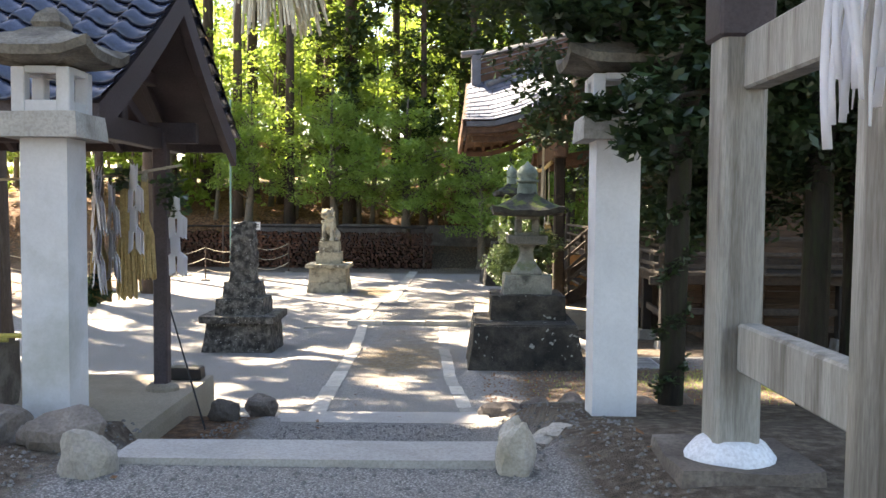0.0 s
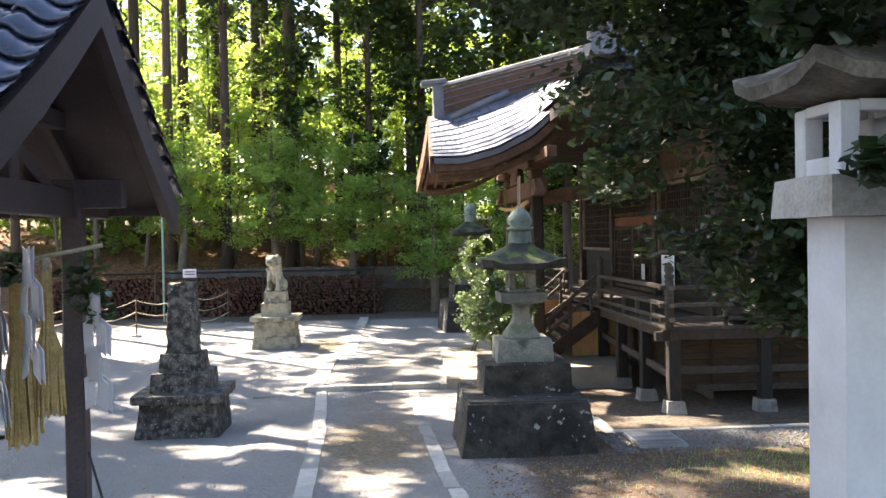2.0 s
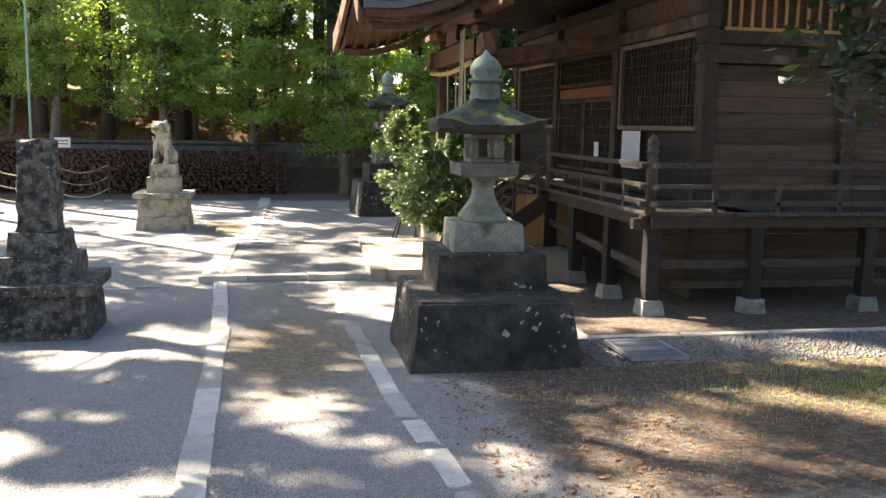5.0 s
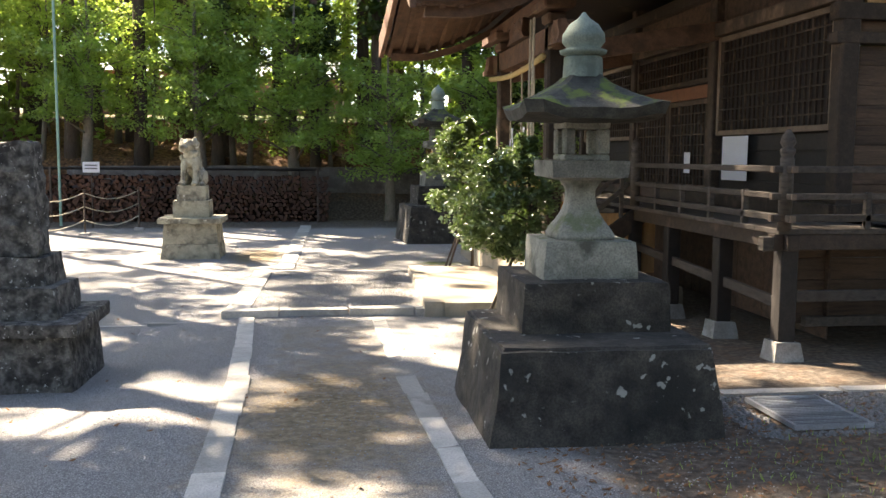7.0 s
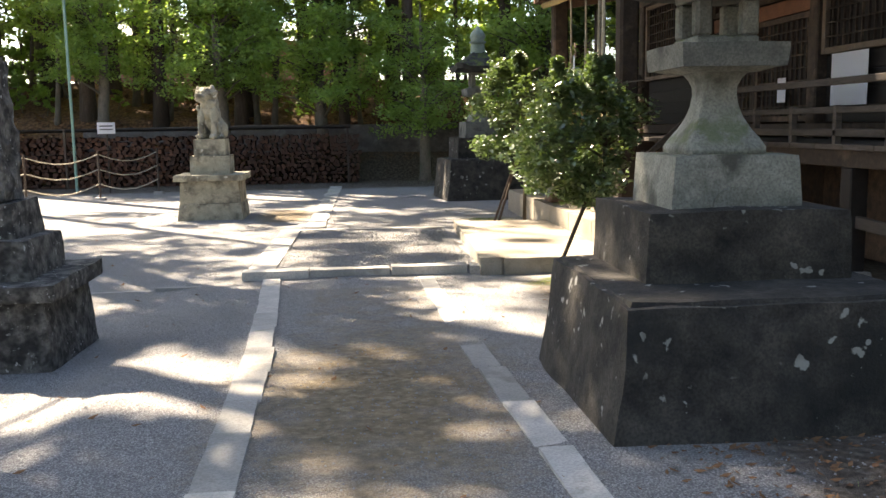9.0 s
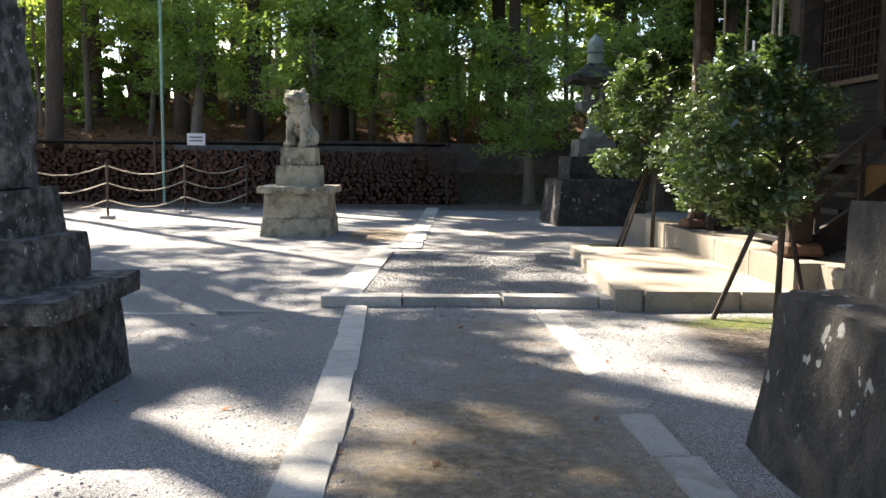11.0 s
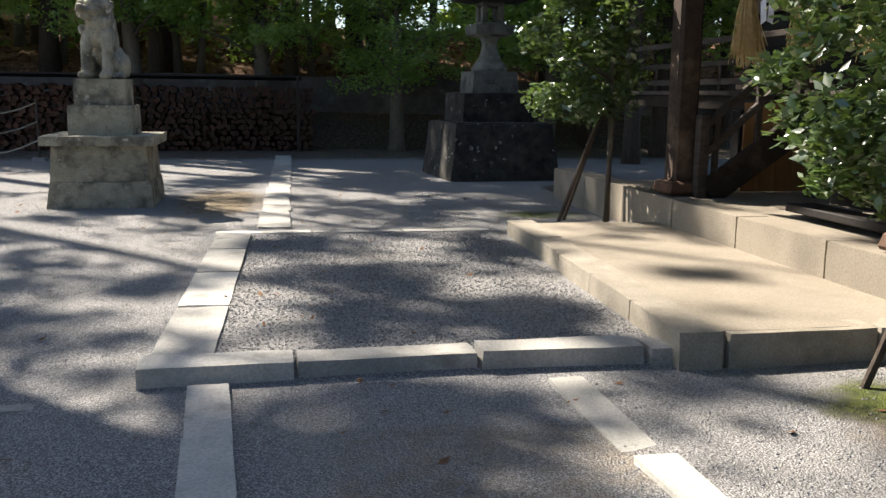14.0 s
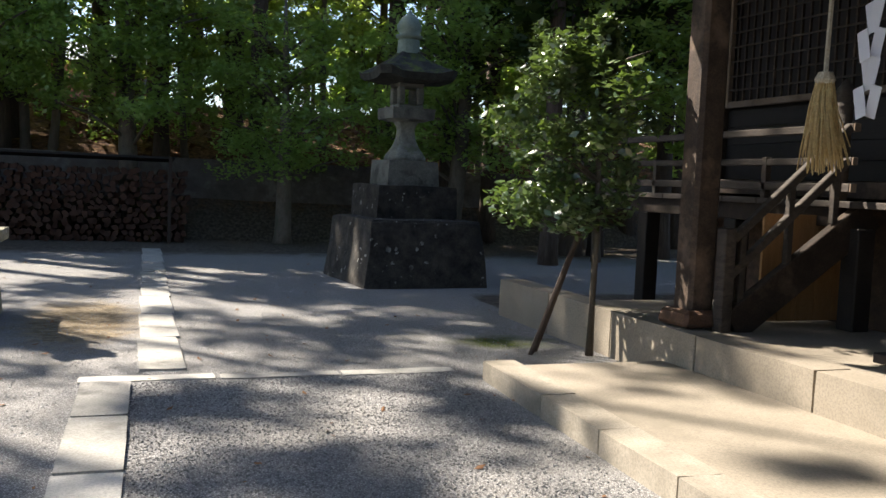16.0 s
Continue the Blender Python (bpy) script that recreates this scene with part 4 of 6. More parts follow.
water_pavilion()
basin = thing("water_basin", "rough dark stone water basin with yellow bamboo bars", "water basin", (-4.7, 8.0, 1.09))
part("basin_block", rough_block((0, 0, 0.3), (1.3, 0.8, 0.6), (1.04, 1.04), 4, 0.03, 3, 21), M["rock"], basin)
for dy in (-0.25, 0.0, 0.25):
    part("bamboo_bar", tube([(-0.75, dy, 0.65), (0.75, dy, 0.65)], 0.022, 8), M["yellow"], basin, "yellow bamboo bar")
notice = thing("plaster_wall", "beige plaster wall panel between dark posts", "wall", (-5.4, 8.9, 1.09))
part("panel", box((0, 0, 1.0), (1.6, 0.08, 2.0), bevel=0.005), M["beige"], notice)
for dx in (-0.86, 0.86):
    part("frame_post", box((dx, 0, 1.05), (0.12, 0.12, 2.1), bevel=0.008), M["purple"], notice)
black_box = part("lamp_box", box((-2.83, 9.62, 1.155), (0.36, 0.2, 0.13), (0.92, 0.9), 0.012), M["black"], None)
tagged(black_box, "low black plastic lamp box on concrete floor edge", "box")
line = part("pavilion_rope", tube([(-6.5, 8.0, 3.3), (-4.5, 8.0, 3.14), (-2.95, 8.0, 3.2), (-2.4, 8.02, 3.3)], 0.014, 6), M["hemp"], None)
tagged(line, "thin straw rope strung under pavilion roof", "rope")
for x, z, h, w in ((-3.14, 2.95, 0.86, 0.17), (-2.91, 3.14, 1.02, 0.19), (-2.73, 3.18, 0.88, 0.15)):
    tassel((x, 8.02, z), h, w, strands=110, broom=True)
for x, y, z, h, w, n in ((-3.12, 7.84, 3.24, 1.0, 0.44, 4), (-3.0, 7.9, 3.12, 0.8, 0.36, 3), (-2.78, 7.82, 3.28, 0.72, 0.3, 3), (-2.45, 7.92, 3.02, 0.66, 0.25, 3)):
    paper_streamer((x, y, z), h, w, 20 * x, n)
for x, z in ((-3.24, 2.2), (-3.14, 2.28), (-3.2, 3.16), (-2.93, 3.22), (-2.5, 3.16), (-2.46, 3.0)):
    sprig = thing("leafy_sprig", "green evergreen sprig tied to straw rope", "sprig", (x, 7.95, z), group="sprigs on the rope")
    leaf_cloud("leaves", [(0, 0, 0, 0.14), (0.03, 0, -0.1, 0.12)], 40, 1.0, 0.085, M["frond"], sprig)
rod = part("thin_rod", tube([(-2.6, 8.3, 2.0), (-2.2, 8.0, 0.95)], 0.009, 6), M["black"], None)
tagged(rod, "thin black rod leaning beside the pavilion", "rod")


# ---- worship hall ----
VX, VY0, VY1, VZ = 4.14, 17.42, 30.85, 1.72
WX, WY0, WY1 = 5.5, 18.6, 29.5


def worship_hall():
    r = thing("worship_hall", "old dark timber shrine hall with raised veranda", "hall")
    # veranda
    for i in range(24):
        y = VY0 + (VY1 - VY0) * (i + 0.5) / 24
        part("floor_board", box((VX + 0.8, y, VZ - 0.03), (1.7, (VY1 - VY0) / 24 - 0.008, 0.06), bevel=0.006), M["rail"], r)
    for i in range(16):
        x = WX + 0.2 + i * 0.5
        part("floor_board", box((x, VY0 + 0.65, VZ - 0.03), (0.49, 1.42, 0.06), bevel=0.006), M["rail"], r)
    part("edge_beam", beam((VX + 0.08, VY0 - 0.1, VZ - 0.15), (VX + 0.08, 22.2, VZ - 0.15), 0.14, 0.18), M["wood"], r)
    part("edge_beam", beam((VX + 0.08, 25.9, VZ - 0.15), (VX + 0.08, VY1 + 0.1, VZ - 0.15), 0.14, 0.18), M["wood"], r)
    part("edge_beam", beam((VX - 0.1, VY0 + 0.08, VZ - 0.15), (13.2, VY0 + 0.08, VZ - 0.15), 0.14, 0.18), M["wood"], r)
    part("beam_end", beam((VX - 0.22, VY0 + 0.08, VZ - 0.17), (VX + 0.1, VY0 + 0.08, VZ - 0.17), 0.13, 0.16), M["rail"], r, "pale weathered beam end")
    posts = [(VX + 0.1, VY0 + 0.1), (5.85, VY0 + 0.1), (7.7, VY0 + 0.1), (9.55, VY0 + 0.1), (11.4, VY0 + 0.1), (VX + 0.1, 19.1), (VX + 0.1, 20.8), (VX + 0.1, 22.4), (VX + 0.1, 25.7), (VX + 0.1, 27.4), (VX + 0.1, 29.1)]
    for x, y in posts:
        g = ground_z(x, y)
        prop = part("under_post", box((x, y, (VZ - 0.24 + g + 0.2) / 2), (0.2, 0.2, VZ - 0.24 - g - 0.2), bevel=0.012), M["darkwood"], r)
        part("foot_stone", rough_block((x, y, g + 0.08), (0.36, 0.36, 0.28), (0.8, 0.8), 2, 0.012, 4, x), M["footing"], prop, "pale stone footing")
    for z in (0.95,):
        part("under_rail", beam((VX + 0.1, VY0 + 0.1, z), (12.0, VY0 + 0.1, z), 0.06, 0.13), M["rail"], r)
        part("under_rail", beam((VX + 0.1, VY0 + 0.1, z - 0.1), (VX + 0.1, 22.4, z + 0.1), 0.06, 0.13), M["rail"], r)
    # boards closing the space below the floor
    for k in range(4):
        for i in range(4):
            part("skirt_board", box((5.5 + 1.95 * i, 18.3, 0.62 + 0.27 * k), (1.94, 0.03, 0.262), bevel=0.004), M["plank"], r)
    part("skirt_sill", beam((4.9, 18.25, 0.52), (13.0, 18.25, 0.52), 0.14, 0.12), M["rail"], r)
    for i in range(14):
        part("skirt_board", box((5.2, 18.6 + 0.8 * i, 1.0), (0.03, 0.79, 1.4), bevel=0.004), M["plank"], r)
    # railing
    runs = [((VX + 0.02, VY0 + 0.02), (13.0, VY0 + 0.02)), ((VX + 0.02, VY0 + 0.02), (VX + 0.02, 22.2)), ((VX + 0.02, 25.9), (VX + 0.02, VY1))]
    for (x0, y0), (x1, y1) in runs:
        dx, dy = (-0.16, 0) if y0 == y1 else (0, -0.16)
        for z, w, h in ((VZ + 0.12, 0.07, 0.08), (VZ + 0.36, 0.06, 0.07), (VZ + 0.66, 0.075, 0.075)):
            part("hand_rail" if z > VZ + 0.6 else "rail", beam((x0 + dx, y0 + dy, z), (x1, y1, z), w, h), M["rail"], r)
            part("rail_end", box((x0 + dx * 1.06, y0 + dy * 1.06, z), (0.02 if dx else w * 0.96, 0.02 if dy else w * 0.96, h * 0.96), bevel=0.003), M["frame_wood"], r, "pale cut rail end")
        n = int(math.hypot(x1 - x0, y1 - y0) / 0.93)
        for i in range(1, n + 1):
            x, y = x0 + (x1 - x0) * i / n, y0 + (y1 - y0) * i / n
            part("baluster", box((x, y, VZ + 0.2), (0.07, 0.07, 0.42), bevel=0.006), M["rail"], r)
    for x, y in ((VX + 0.02, VY0 + 0.02), (8.6, VY0 + 0.02), (VX + 0.02, 22.2), (VX + 0.02, 25.9), (VX + 0.02, VY1)):
        part("newel_post", lathe([(0.075, VZ - 0.02), (0.075, VZ + 0.78), (0.06, VZ + 0.8), (0.085, VZ + 0.84), (0.085, VZ + 0.88), (0.055, VZ + 0.9), (0.085, VZ + 0.95), (0.07, VZ + 1.02), (0.015, VZ + 1.1)], 14), M["rail"], r, "rounded newel post with jewel top", True)
        LAST[0].matrix_basis = pose(x, y, 0)
    # side wall: posts, tie beams and boards
    for i in range(5):
        x = WX + 2.42 * i
        part("wall_post", box((x, WY0, 3.5), (0.24, 0.24, 3.9), bevel=0.02), M["wood"], r)
    for z, h in ((1.84, 0.2), (3.98, 0.14), (4.3, 0.2), (5.2, 0.2)):
        part("tie_beam", beam((WX - 0.2, WY0 - 0.03, z), (13.3, WY0 - 0.03, z), 0.2, h), M["wood"], r)
    for i in range(4):
        for k in range(9):
            if k == 8:
                continue
            part("wall_board", box((WX + 1.21 + 2.42 * i, WY0, 2.06 + 0.245 * k), (2.2, 0.04, 0.241), bevel=0.005, rx=random.uniform(-0.7, 0.7)), M["plank"], r)
    for i in range(4):
        part("filler_board", box((WX + 1.21 + 2.42 * i, WY0 + 0.02, 4.125), (2.2, 0.04, 0.17), bevel=0.003), M["plank"], r)
    for i in range(4):
        part("frieze_board", box((WX + 1.21 + 2.42 * i, WY0 + 0.02, 4.78), (2.2, 0.04, 0.8), bevel=0.004), M["plank"], r)
    for z in (4.43, 5.04):
        part("window_rail", beam((WX + 0.2, WY0 - 0.05, z), (WX + 2.25, WY0 - 0.05, z), 0.06, 0.06), M["orange"], r)
    for i in range(11):
        part("window_slat", box((WX + 0.28 + i * 0.19, WY0 - 0.05, 4.73), (0.045, 0.04, 0.58), bevel=0.004), M["orange"], r, "pale orange window slat")
    # front wall: lattice panels between posts
    ys = [WY0, 22.2, 25.9, WY1]
    for y in ys[1:]:
        part("wall_post", box((WX, y, 3.5), (0.24, 0.24, 3.9), bevel=0.02), M["wood"], r)
    for z, h in ((1.84, 0.18), (4.54, 0.2), (5.2, 0.2)):
        part("tie_beam", beam((WX - 0.04, WY0 - 0.2, z), (WX - 0.04, WY1 + 0.2, z), 0.2, h), M["wood"], r)

    def lattice(y0, y1, z0, z1, nm):
        frame_mesh = bmesh.new()
        for y in (y0, y1):
            box((WX - 0.03, y, (z0 + z1) / 2), (0.07, 0.085, z1 - z0 + 0.08), bevel=0.005, bm=frame_mesh)
        for z in (z0, z1):
            box((WX - 0.028, (y0 + y1) / 2, z), (0.06, y1 - y0 - 0.085, 0.08), bevel=0.005, bm=frame_mesh)
        panel = part("lattice_window", frame_mesh, M[nm], r, "timber frame of a lattice window")
        n = int((y1 - y0) / 0.14)
        for i in range(1, n):
            part("lattice_bar", box((WX - 0.01, y0 + (y1 - y0) * i / n, (z0 + z1) / 2), (0.03, 0.024, z1 - z0 - 0.08), bevel=0.0), M["wood"], panel)
        m = int((z1 - z0) / 0.17)
        for i in range(1, m):
            part("lattice_bar", box((WX - 0.025, (y0 + y1) / 2, z0 + (z1 - z0) * i / m), (0.025, y1 - y0 - 0.08, 0.02), bevel=0.0), M["wood"], panel)

    for k, (a, b) in enumerate(zip(ys, ys[1:])):
        # near-black sheet added behind each bay to paint the unlit room
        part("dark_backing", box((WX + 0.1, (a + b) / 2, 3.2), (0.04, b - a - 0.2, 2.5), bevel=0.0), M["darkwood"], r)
        part("frieze_board", box((WX + 0.04, (a + b) / 2, 4.87), (0.04, b - a - 0.2, 0.46), bevel=0.004), M["plank"], r)
        if k == 1:
            lattice(a + 0.18, b - 0.18, 3.8, 4.38, "wood")
            part("door_panel", box((WX - 0.01, (a + b) / 2, 3.62), (0.05, b - a - 0.26, 0.22), bevel=0.006), M["red_board"], r, "reddish board above the doors")
            lattice(a + 0.18, (a + b) / 2 - 0.05, 2.0, 3.45, "wood")
            lattice((a + b) / 2 + 0.05, b - 0.18, 2.0, 3.45, "wood")
        else:
            lattice(a + 0.18, b - 0.18, 2.9, 4.38, "frame_wood")
            for j in range(4):
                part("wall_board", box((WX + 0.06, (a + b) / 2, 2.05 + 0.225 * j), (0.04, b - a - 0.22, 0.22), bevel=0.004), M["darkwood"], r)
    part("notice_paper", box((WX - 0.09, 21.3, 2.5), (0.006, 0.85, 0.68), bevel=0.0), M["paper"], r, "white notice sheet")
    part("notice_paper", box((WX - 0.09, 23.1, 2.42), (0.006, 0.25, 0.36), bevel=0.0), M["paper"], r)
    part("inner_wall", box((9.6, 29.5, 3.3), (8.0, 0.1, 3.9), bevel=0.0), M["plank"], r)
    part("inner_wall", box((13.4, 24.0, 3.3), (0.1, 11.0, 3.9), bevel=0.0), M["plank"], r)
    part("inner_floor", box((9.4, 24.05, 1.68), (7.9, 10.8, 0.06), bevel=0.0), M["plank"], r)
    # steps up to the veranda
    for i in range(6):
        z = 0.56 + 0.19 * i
        # near-black wood puts the porch's deep shade into the treads and risers
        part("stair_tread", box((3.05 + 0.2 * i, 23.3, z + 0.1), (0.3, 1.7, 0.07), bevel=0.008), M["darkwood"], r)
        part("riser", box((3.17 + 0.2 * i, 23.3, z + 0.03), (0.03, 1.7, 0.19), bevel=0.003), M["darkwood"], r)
    for y in (22.35, 25.75):
        part("stringer", beam((2.95, y, 0.6), (4.4, y, 1.62), 0.1, 0.3), M["wood"], r)
        for h in (0.38, 0.68):
            part("stair_rail", beam((2.9, y, 0.66 + h), (4.1, y, 1.7 + h), 0.065, 0.075), M["rail"], r)
        for q in (0.1, 0.5, 0.9):
            part("baluster", box((2.9 + 1.2 * q, y, 0.95 + 1.04 * q), (0.06, 0.06, 0.75), bevel=0.006), M["rail"], r)
        part("stair_newel", box((2.86, y, 0.98), (0.12, 0.12, 0.95), bevel=0.012), M["rail"], r)
    for y in (22.42, 26.15):
        for i in range(5):
            part("side_panel", box((3.66 + 0.21 * i, y, 1.08), (0.205, 0.03, 1.0), bevel=0.003), M["orange"], r, "pale orange side boards under the steps")
    # porch posts and beams
    for y in (22.15, 26.0):
        part("porch_post", box((2.74, y, 2.65), (0.26, 0.26, 3.9), bevel=0.035), M["wood"], r, "large squared porch post")
        part("post_base", box((2.74, y, 0.66), (0.46, 0.46, 0.14), (0.86, 0.86), 0.03), M["porch_wood"], r, "flared timber post foot")
        part("porch_tie", beam((2.72, y, 4.1), (5.5, y, 4.55), 0.18, 0.3), M["porch_wood"], r, "curved tie beam to the hall")
        for k, (w, z) in enumerate(((0.45, 4.66), (0.8, 4.86))):
            part("bracket", box((2.72, y, z), (w * 0.6, w, 0.16), (1.1, 1.1), 0.03), M["porch_wood"], r)
    part("porch_beam", beam((2.72, 21.3, 4.35), (2.72, 26.8, 4.35), 0.22, 0.36), M["porch_wood"], r)
    part("porch_purlin", beam((2.72, 20.2, 5.0), (2.72, 27.9, 5.0), 0.2, 0.22), M["porch_wood"], r)
    part("porch_beam_carving", rough_block((2.6, 24.05, 4.72), (0.16, 1.5, 0.36), (0.9, 0.6), 5, 0.05, 4, 31), M["porch_wood"], r, "carved porch panel")
    for y in (21.4, 26.7):
        part("carved_nose", rough_block((2.62, y, 4.35), (0.24, 0.5, 0.36), (0.7, 0.7), 4, 0.06, 5, y), M["porch_wood"], r, "carved beam nose")
    # porch roof: falls to both sides and sweeps up towards the hall
    nx, ny = 14, 9
    yc = 24.05

    def roof_point(u, v, s, drop=0.0):
        x = 0.5 + 3.0 * u
        lo = float(np.interp(u, (0, 0.2, 0.42, 0.65, 0.85, 1), (4.95, 4.95, 5.14, 5.5, 6.05, 6.6)))
        hi = 6.2 + 0.85 * u
        z = lo + (hi - lo) * (0.6 * v + 0.4 * v ** 2)
        y = yc + s * (3.2 * (1 - v) + 0.05)
        return Vector((x - 0.15 * (1 - v) * (1 - u) ** 2, y, z - drop))

    for s in (-1, 1):
        for j in range(ny):
            for i in range(nx):
                o = 0.5 / nx * (j % 2)
                u0, u1 = max(0, i / nx - o), min(1, (i + 1) / nx - o - 0.004)
                if u1 <= u0:
                    continue
                v0, v1 = j / ny, min(1, (j + 1.06) / ny)
                top = [roof_point(u, v, s) + Vector((0, 0, 0.03 if v == v0 else 0.005)) for u, v in ((u0, v0), (u1, v0), (u1, v1), (u0, v1))]
                low = [p - Vector((0, 0, 0.02)) for p in top]
                f = [(0, 1, 2, 3), (7, 6, 5, 4), (0, 4, 5, 1), (1, 5, 6, 2), (2, 6, 7, 3), (3, 7, 4, 0)]
                raw("roof_sheet", [tuple(p) for p in top + low], [q if s < 0 else q[::-1] for q in f], M["sheet"], r)
        for drop, depth, inset, mat, nm in ((0.02, 0.12, 0.0, "ridge", "roof_edge"), (0.14, 0.2, 0.06, "porch_wood", "fascia"), (0.34, 0.14, 0.2, "porch_wood", "lower_fascia")):
            bm = bmesh.new()
            n = 18
            rows = []
            for i in range(n + 1):
                p = roof_point(i / n, 0, s)
                rows.append([bm.verts.new((p.x + inset, p.y - s * (inset + q), p.z - drop - d)) for q, d in ((0, 0), (0, depth), (0.14, depth), (0.14, 0))])
            for a, b in zip(rows, rows[1:]):
                for q in range(4):
                    bm.faces.new((a[q], a[(q + 1) % 4], b[(q + 1) % 4], b[q]))
            bm.faces.new(rows[0])
            bm.faces.new(rows[-1][::-1])
            part(nm, bm, M[mat], r)
        under = bmesh.new()
        g2 = [[under.verts.new(roof_point(i / 8, j / 5, s, 0.3) + Vector((0.12, 0, 0))) for j in range(6)] for i in range(9)]
        for i in range(8):
            for j in range(5):
                under.faces.new((g2[i][j], g2[i + 1][j], g2[i + 1][j + 1], g2[i][j + 1]))
        part("soffit", under, M["porch_wood"], r)
        for i in range(12):
            u = 0.05 + 0.9 * i / 11
            part("rafter", beam(roof_point(u, 0.03, s, 0.36), roof_point(u, 0.9, s, 0.4), 0.08, 0.1, bevel=0), M["porch_wood"], r)
        bm = bmesh.new()
        rows = []
        for j in range(9):
            p = roof_point(0, j / 8, s)
            rows.append([bm.verts.new((p.x + dx, p.y, p.z - dz)) for dx, dz in ((-0.04, -0.02), (-0.04, 0.4), (0.05, 0.4), (0.05, -0.02))])
        for a, b in zip(rows, rows[1:]):
            for q in range(4):
                bm.faces.new((a[q], a[(q + 1) % 4], b[(q + 1) % 4], b[q]))
        bm.faces.new(rows[0])
        bm.faces.new(rows[-1][::-1])
        part("gable_board", bm, M["porch_wood"], r, "curved gable board")
    part("porch_ridge", beam((0.75, yc, 6.5), (4.2, yc, 7.4), 0.3, 0.62, bevel=0.02), M["porch_wood"], r, "tall brown box ridge")
    for k in range(4):
        part("ridge_course", beam((0.7, yc, 6.4 + 0.16 * k), (4.2, yc, 7.3 + 0.16 * k), 0.36, 0.03, bevel=0.01), M["ridge"], r)
    part("ridge_cap", beam((0.6, yc, 6.9), (4.3, yc, 7.86), 0.22, 0.1, bevel=0.03), M["pale_rock"], r, "pale ridge cap")
    part("ridge_ornament", rough_block((0.72, yc, 6.55), (0.24, 0.6, 0.8), (1, 0.7), 4, 0.02, 4, 41), M["ridge"], r, "demon tile at the ridge end")
    part("ornament_cap", box((0.62, yc, 7.02), (0.62, 0.4, 0.12), bevel=0.02, ry=-6), M["ridge"], r)
    part("corner_ridge", tube([(1.0, yc - 0.5, 6.1), (1.6, yc - 0.35, 6.4), (2.4, yc - 0.2, 6.75)], 0.09, 8), M["ridge"], r, smooth=True)
    # main roof
    ex0, ex1, ey0, ey1, ez, rz_ = 2.75, 15.6, 16.8, 31.3, 5.95, 11.0
    bm = bmesh.new()
    n = 10
    rings = []
    for k in range(n + 1):
        t = k / n
        z = ez + (rz_ - ez) * (0.62 * t + 0.38 * t ** 2)
        a = t * 5.6
        x0, x1, y0, y1 = ex0 + a, ex1 - a, ey0 + a, ey1 - a
        lift = 0.35 * (1 - t) ** 3
        ring = []
        for (ax, ay), (bx, by) in (((x0, y0), (x1, y0)), ((x1, y0), (x1, y1)), ((x1, y1), (x0, y1)), ((x0, y1), (x0, y0))):
            for i in range(12):
                q = i / 12
                ring.append(bm.verts.new((ax + (bx - ax) * q, ay + (by - ay) * q, z + lift * (2 * abs(q - 0.5)) ** 4)))
        rings.append(ring)
    m = len(rings[0])
    for a, b in zip(rings, rings[1:]):
        for i in range(m):
            bm.faces.new((a[i], a[(i + 1) % m], b[(i + 1) % m], b[i]))
    bm.faces.new(rings[-1])
    part("main_roof", bm, M["sheet"], r, "blue-grey hipped main roof")
    bm = bmesh.new()
    box(((ex0 + ex1) / 2, (ey0 + ey1) / 2, ez - 0.16), (ex1 - ex0 - 0.1, ey1 - ey0 - 0.1, 0.26), bevel=0, bm=bm)
    part("eave_body", bm, M["wood"], r)
    for i in range(36):
        part("eave_rafter", box((ex0 + 0.35 + i * 0.33, ey0 + 1.2, ez - 0.36), (0.09, 2.2, 0.11), bevel=0), M["wood"], r)
    # courses of main roof tiles near the porch
    for j in range(10):
        for i in range(16):
            t = j * 0.045
            z = ez + (rz_ - ez) * (0.62 * t + 0.38 * t * t)
            a = t * 5.6
            x = ex0 + a + 0.2 + i * 0.36
            bm_ = bmesh.new()
            box((x, ey0 + a + 0.16, z + 0.15), (0.33, 0.36, 0.03), bevel=0, bm=bm_, rx=33)
            part("main_tile", bm_, M["sheet"], r)
    part("hip_ridge", tube([(ex0 + 0.1, ey0 + 0.1, ez + 0.5), (ex0 + 1.8, ey0 + 1.8, ez + 1.3), (ex0 + 5.5, ey0 + 5.5, rz_ + 0.1)], [0.17, 0.18, 0.2], 10), M["ridge"], r, "rounded hip ridge tiles", True)
    part("hip_ornament", rough_block((ex0 + 0.15, ey0 + 0.1, ez + 0.5), (0.5, 0.5, 0.5), (0.7, 0.7), 4, 0.06, 4, 51), M["ridge"], r, "round-faced hip end tile")


worship_hall()
for y in (22.62, 23.5, 24.38):
    tassel((2.53, y, 2.55), 0.62, 0.3, strands=150, rope=1.5)
for y in (23.02, 23.92):
    paper_streamer((2.48, y, 3.0), 0.72, 0.16, 90)
prope = part("porch_rope", tube([(2.5, 21.9, 4.05), (2.5, 23, 3.98), (2.5, 24.05, 3.95), (2.5, 25.1, 3.98), (2.5, 26.2, 4.05)], 0.05, 8), M["straw"], None, smooth=True)
tagged(prope, "straw rope hung between porch posts", "rope")
for i, (y, z0) in enumerate(((21.9, 4.2), (21.7, 4.2))):
    cord = part("hanging_cord", tube([(2.3, y, 4.6), (2.28, y, 3.0), (2.3, y - 0.02, 1.4)], 0.022, 6), M["hemp"], None)
    tagged(cord, "pale hemp cord hanging from porch eave", "cord")

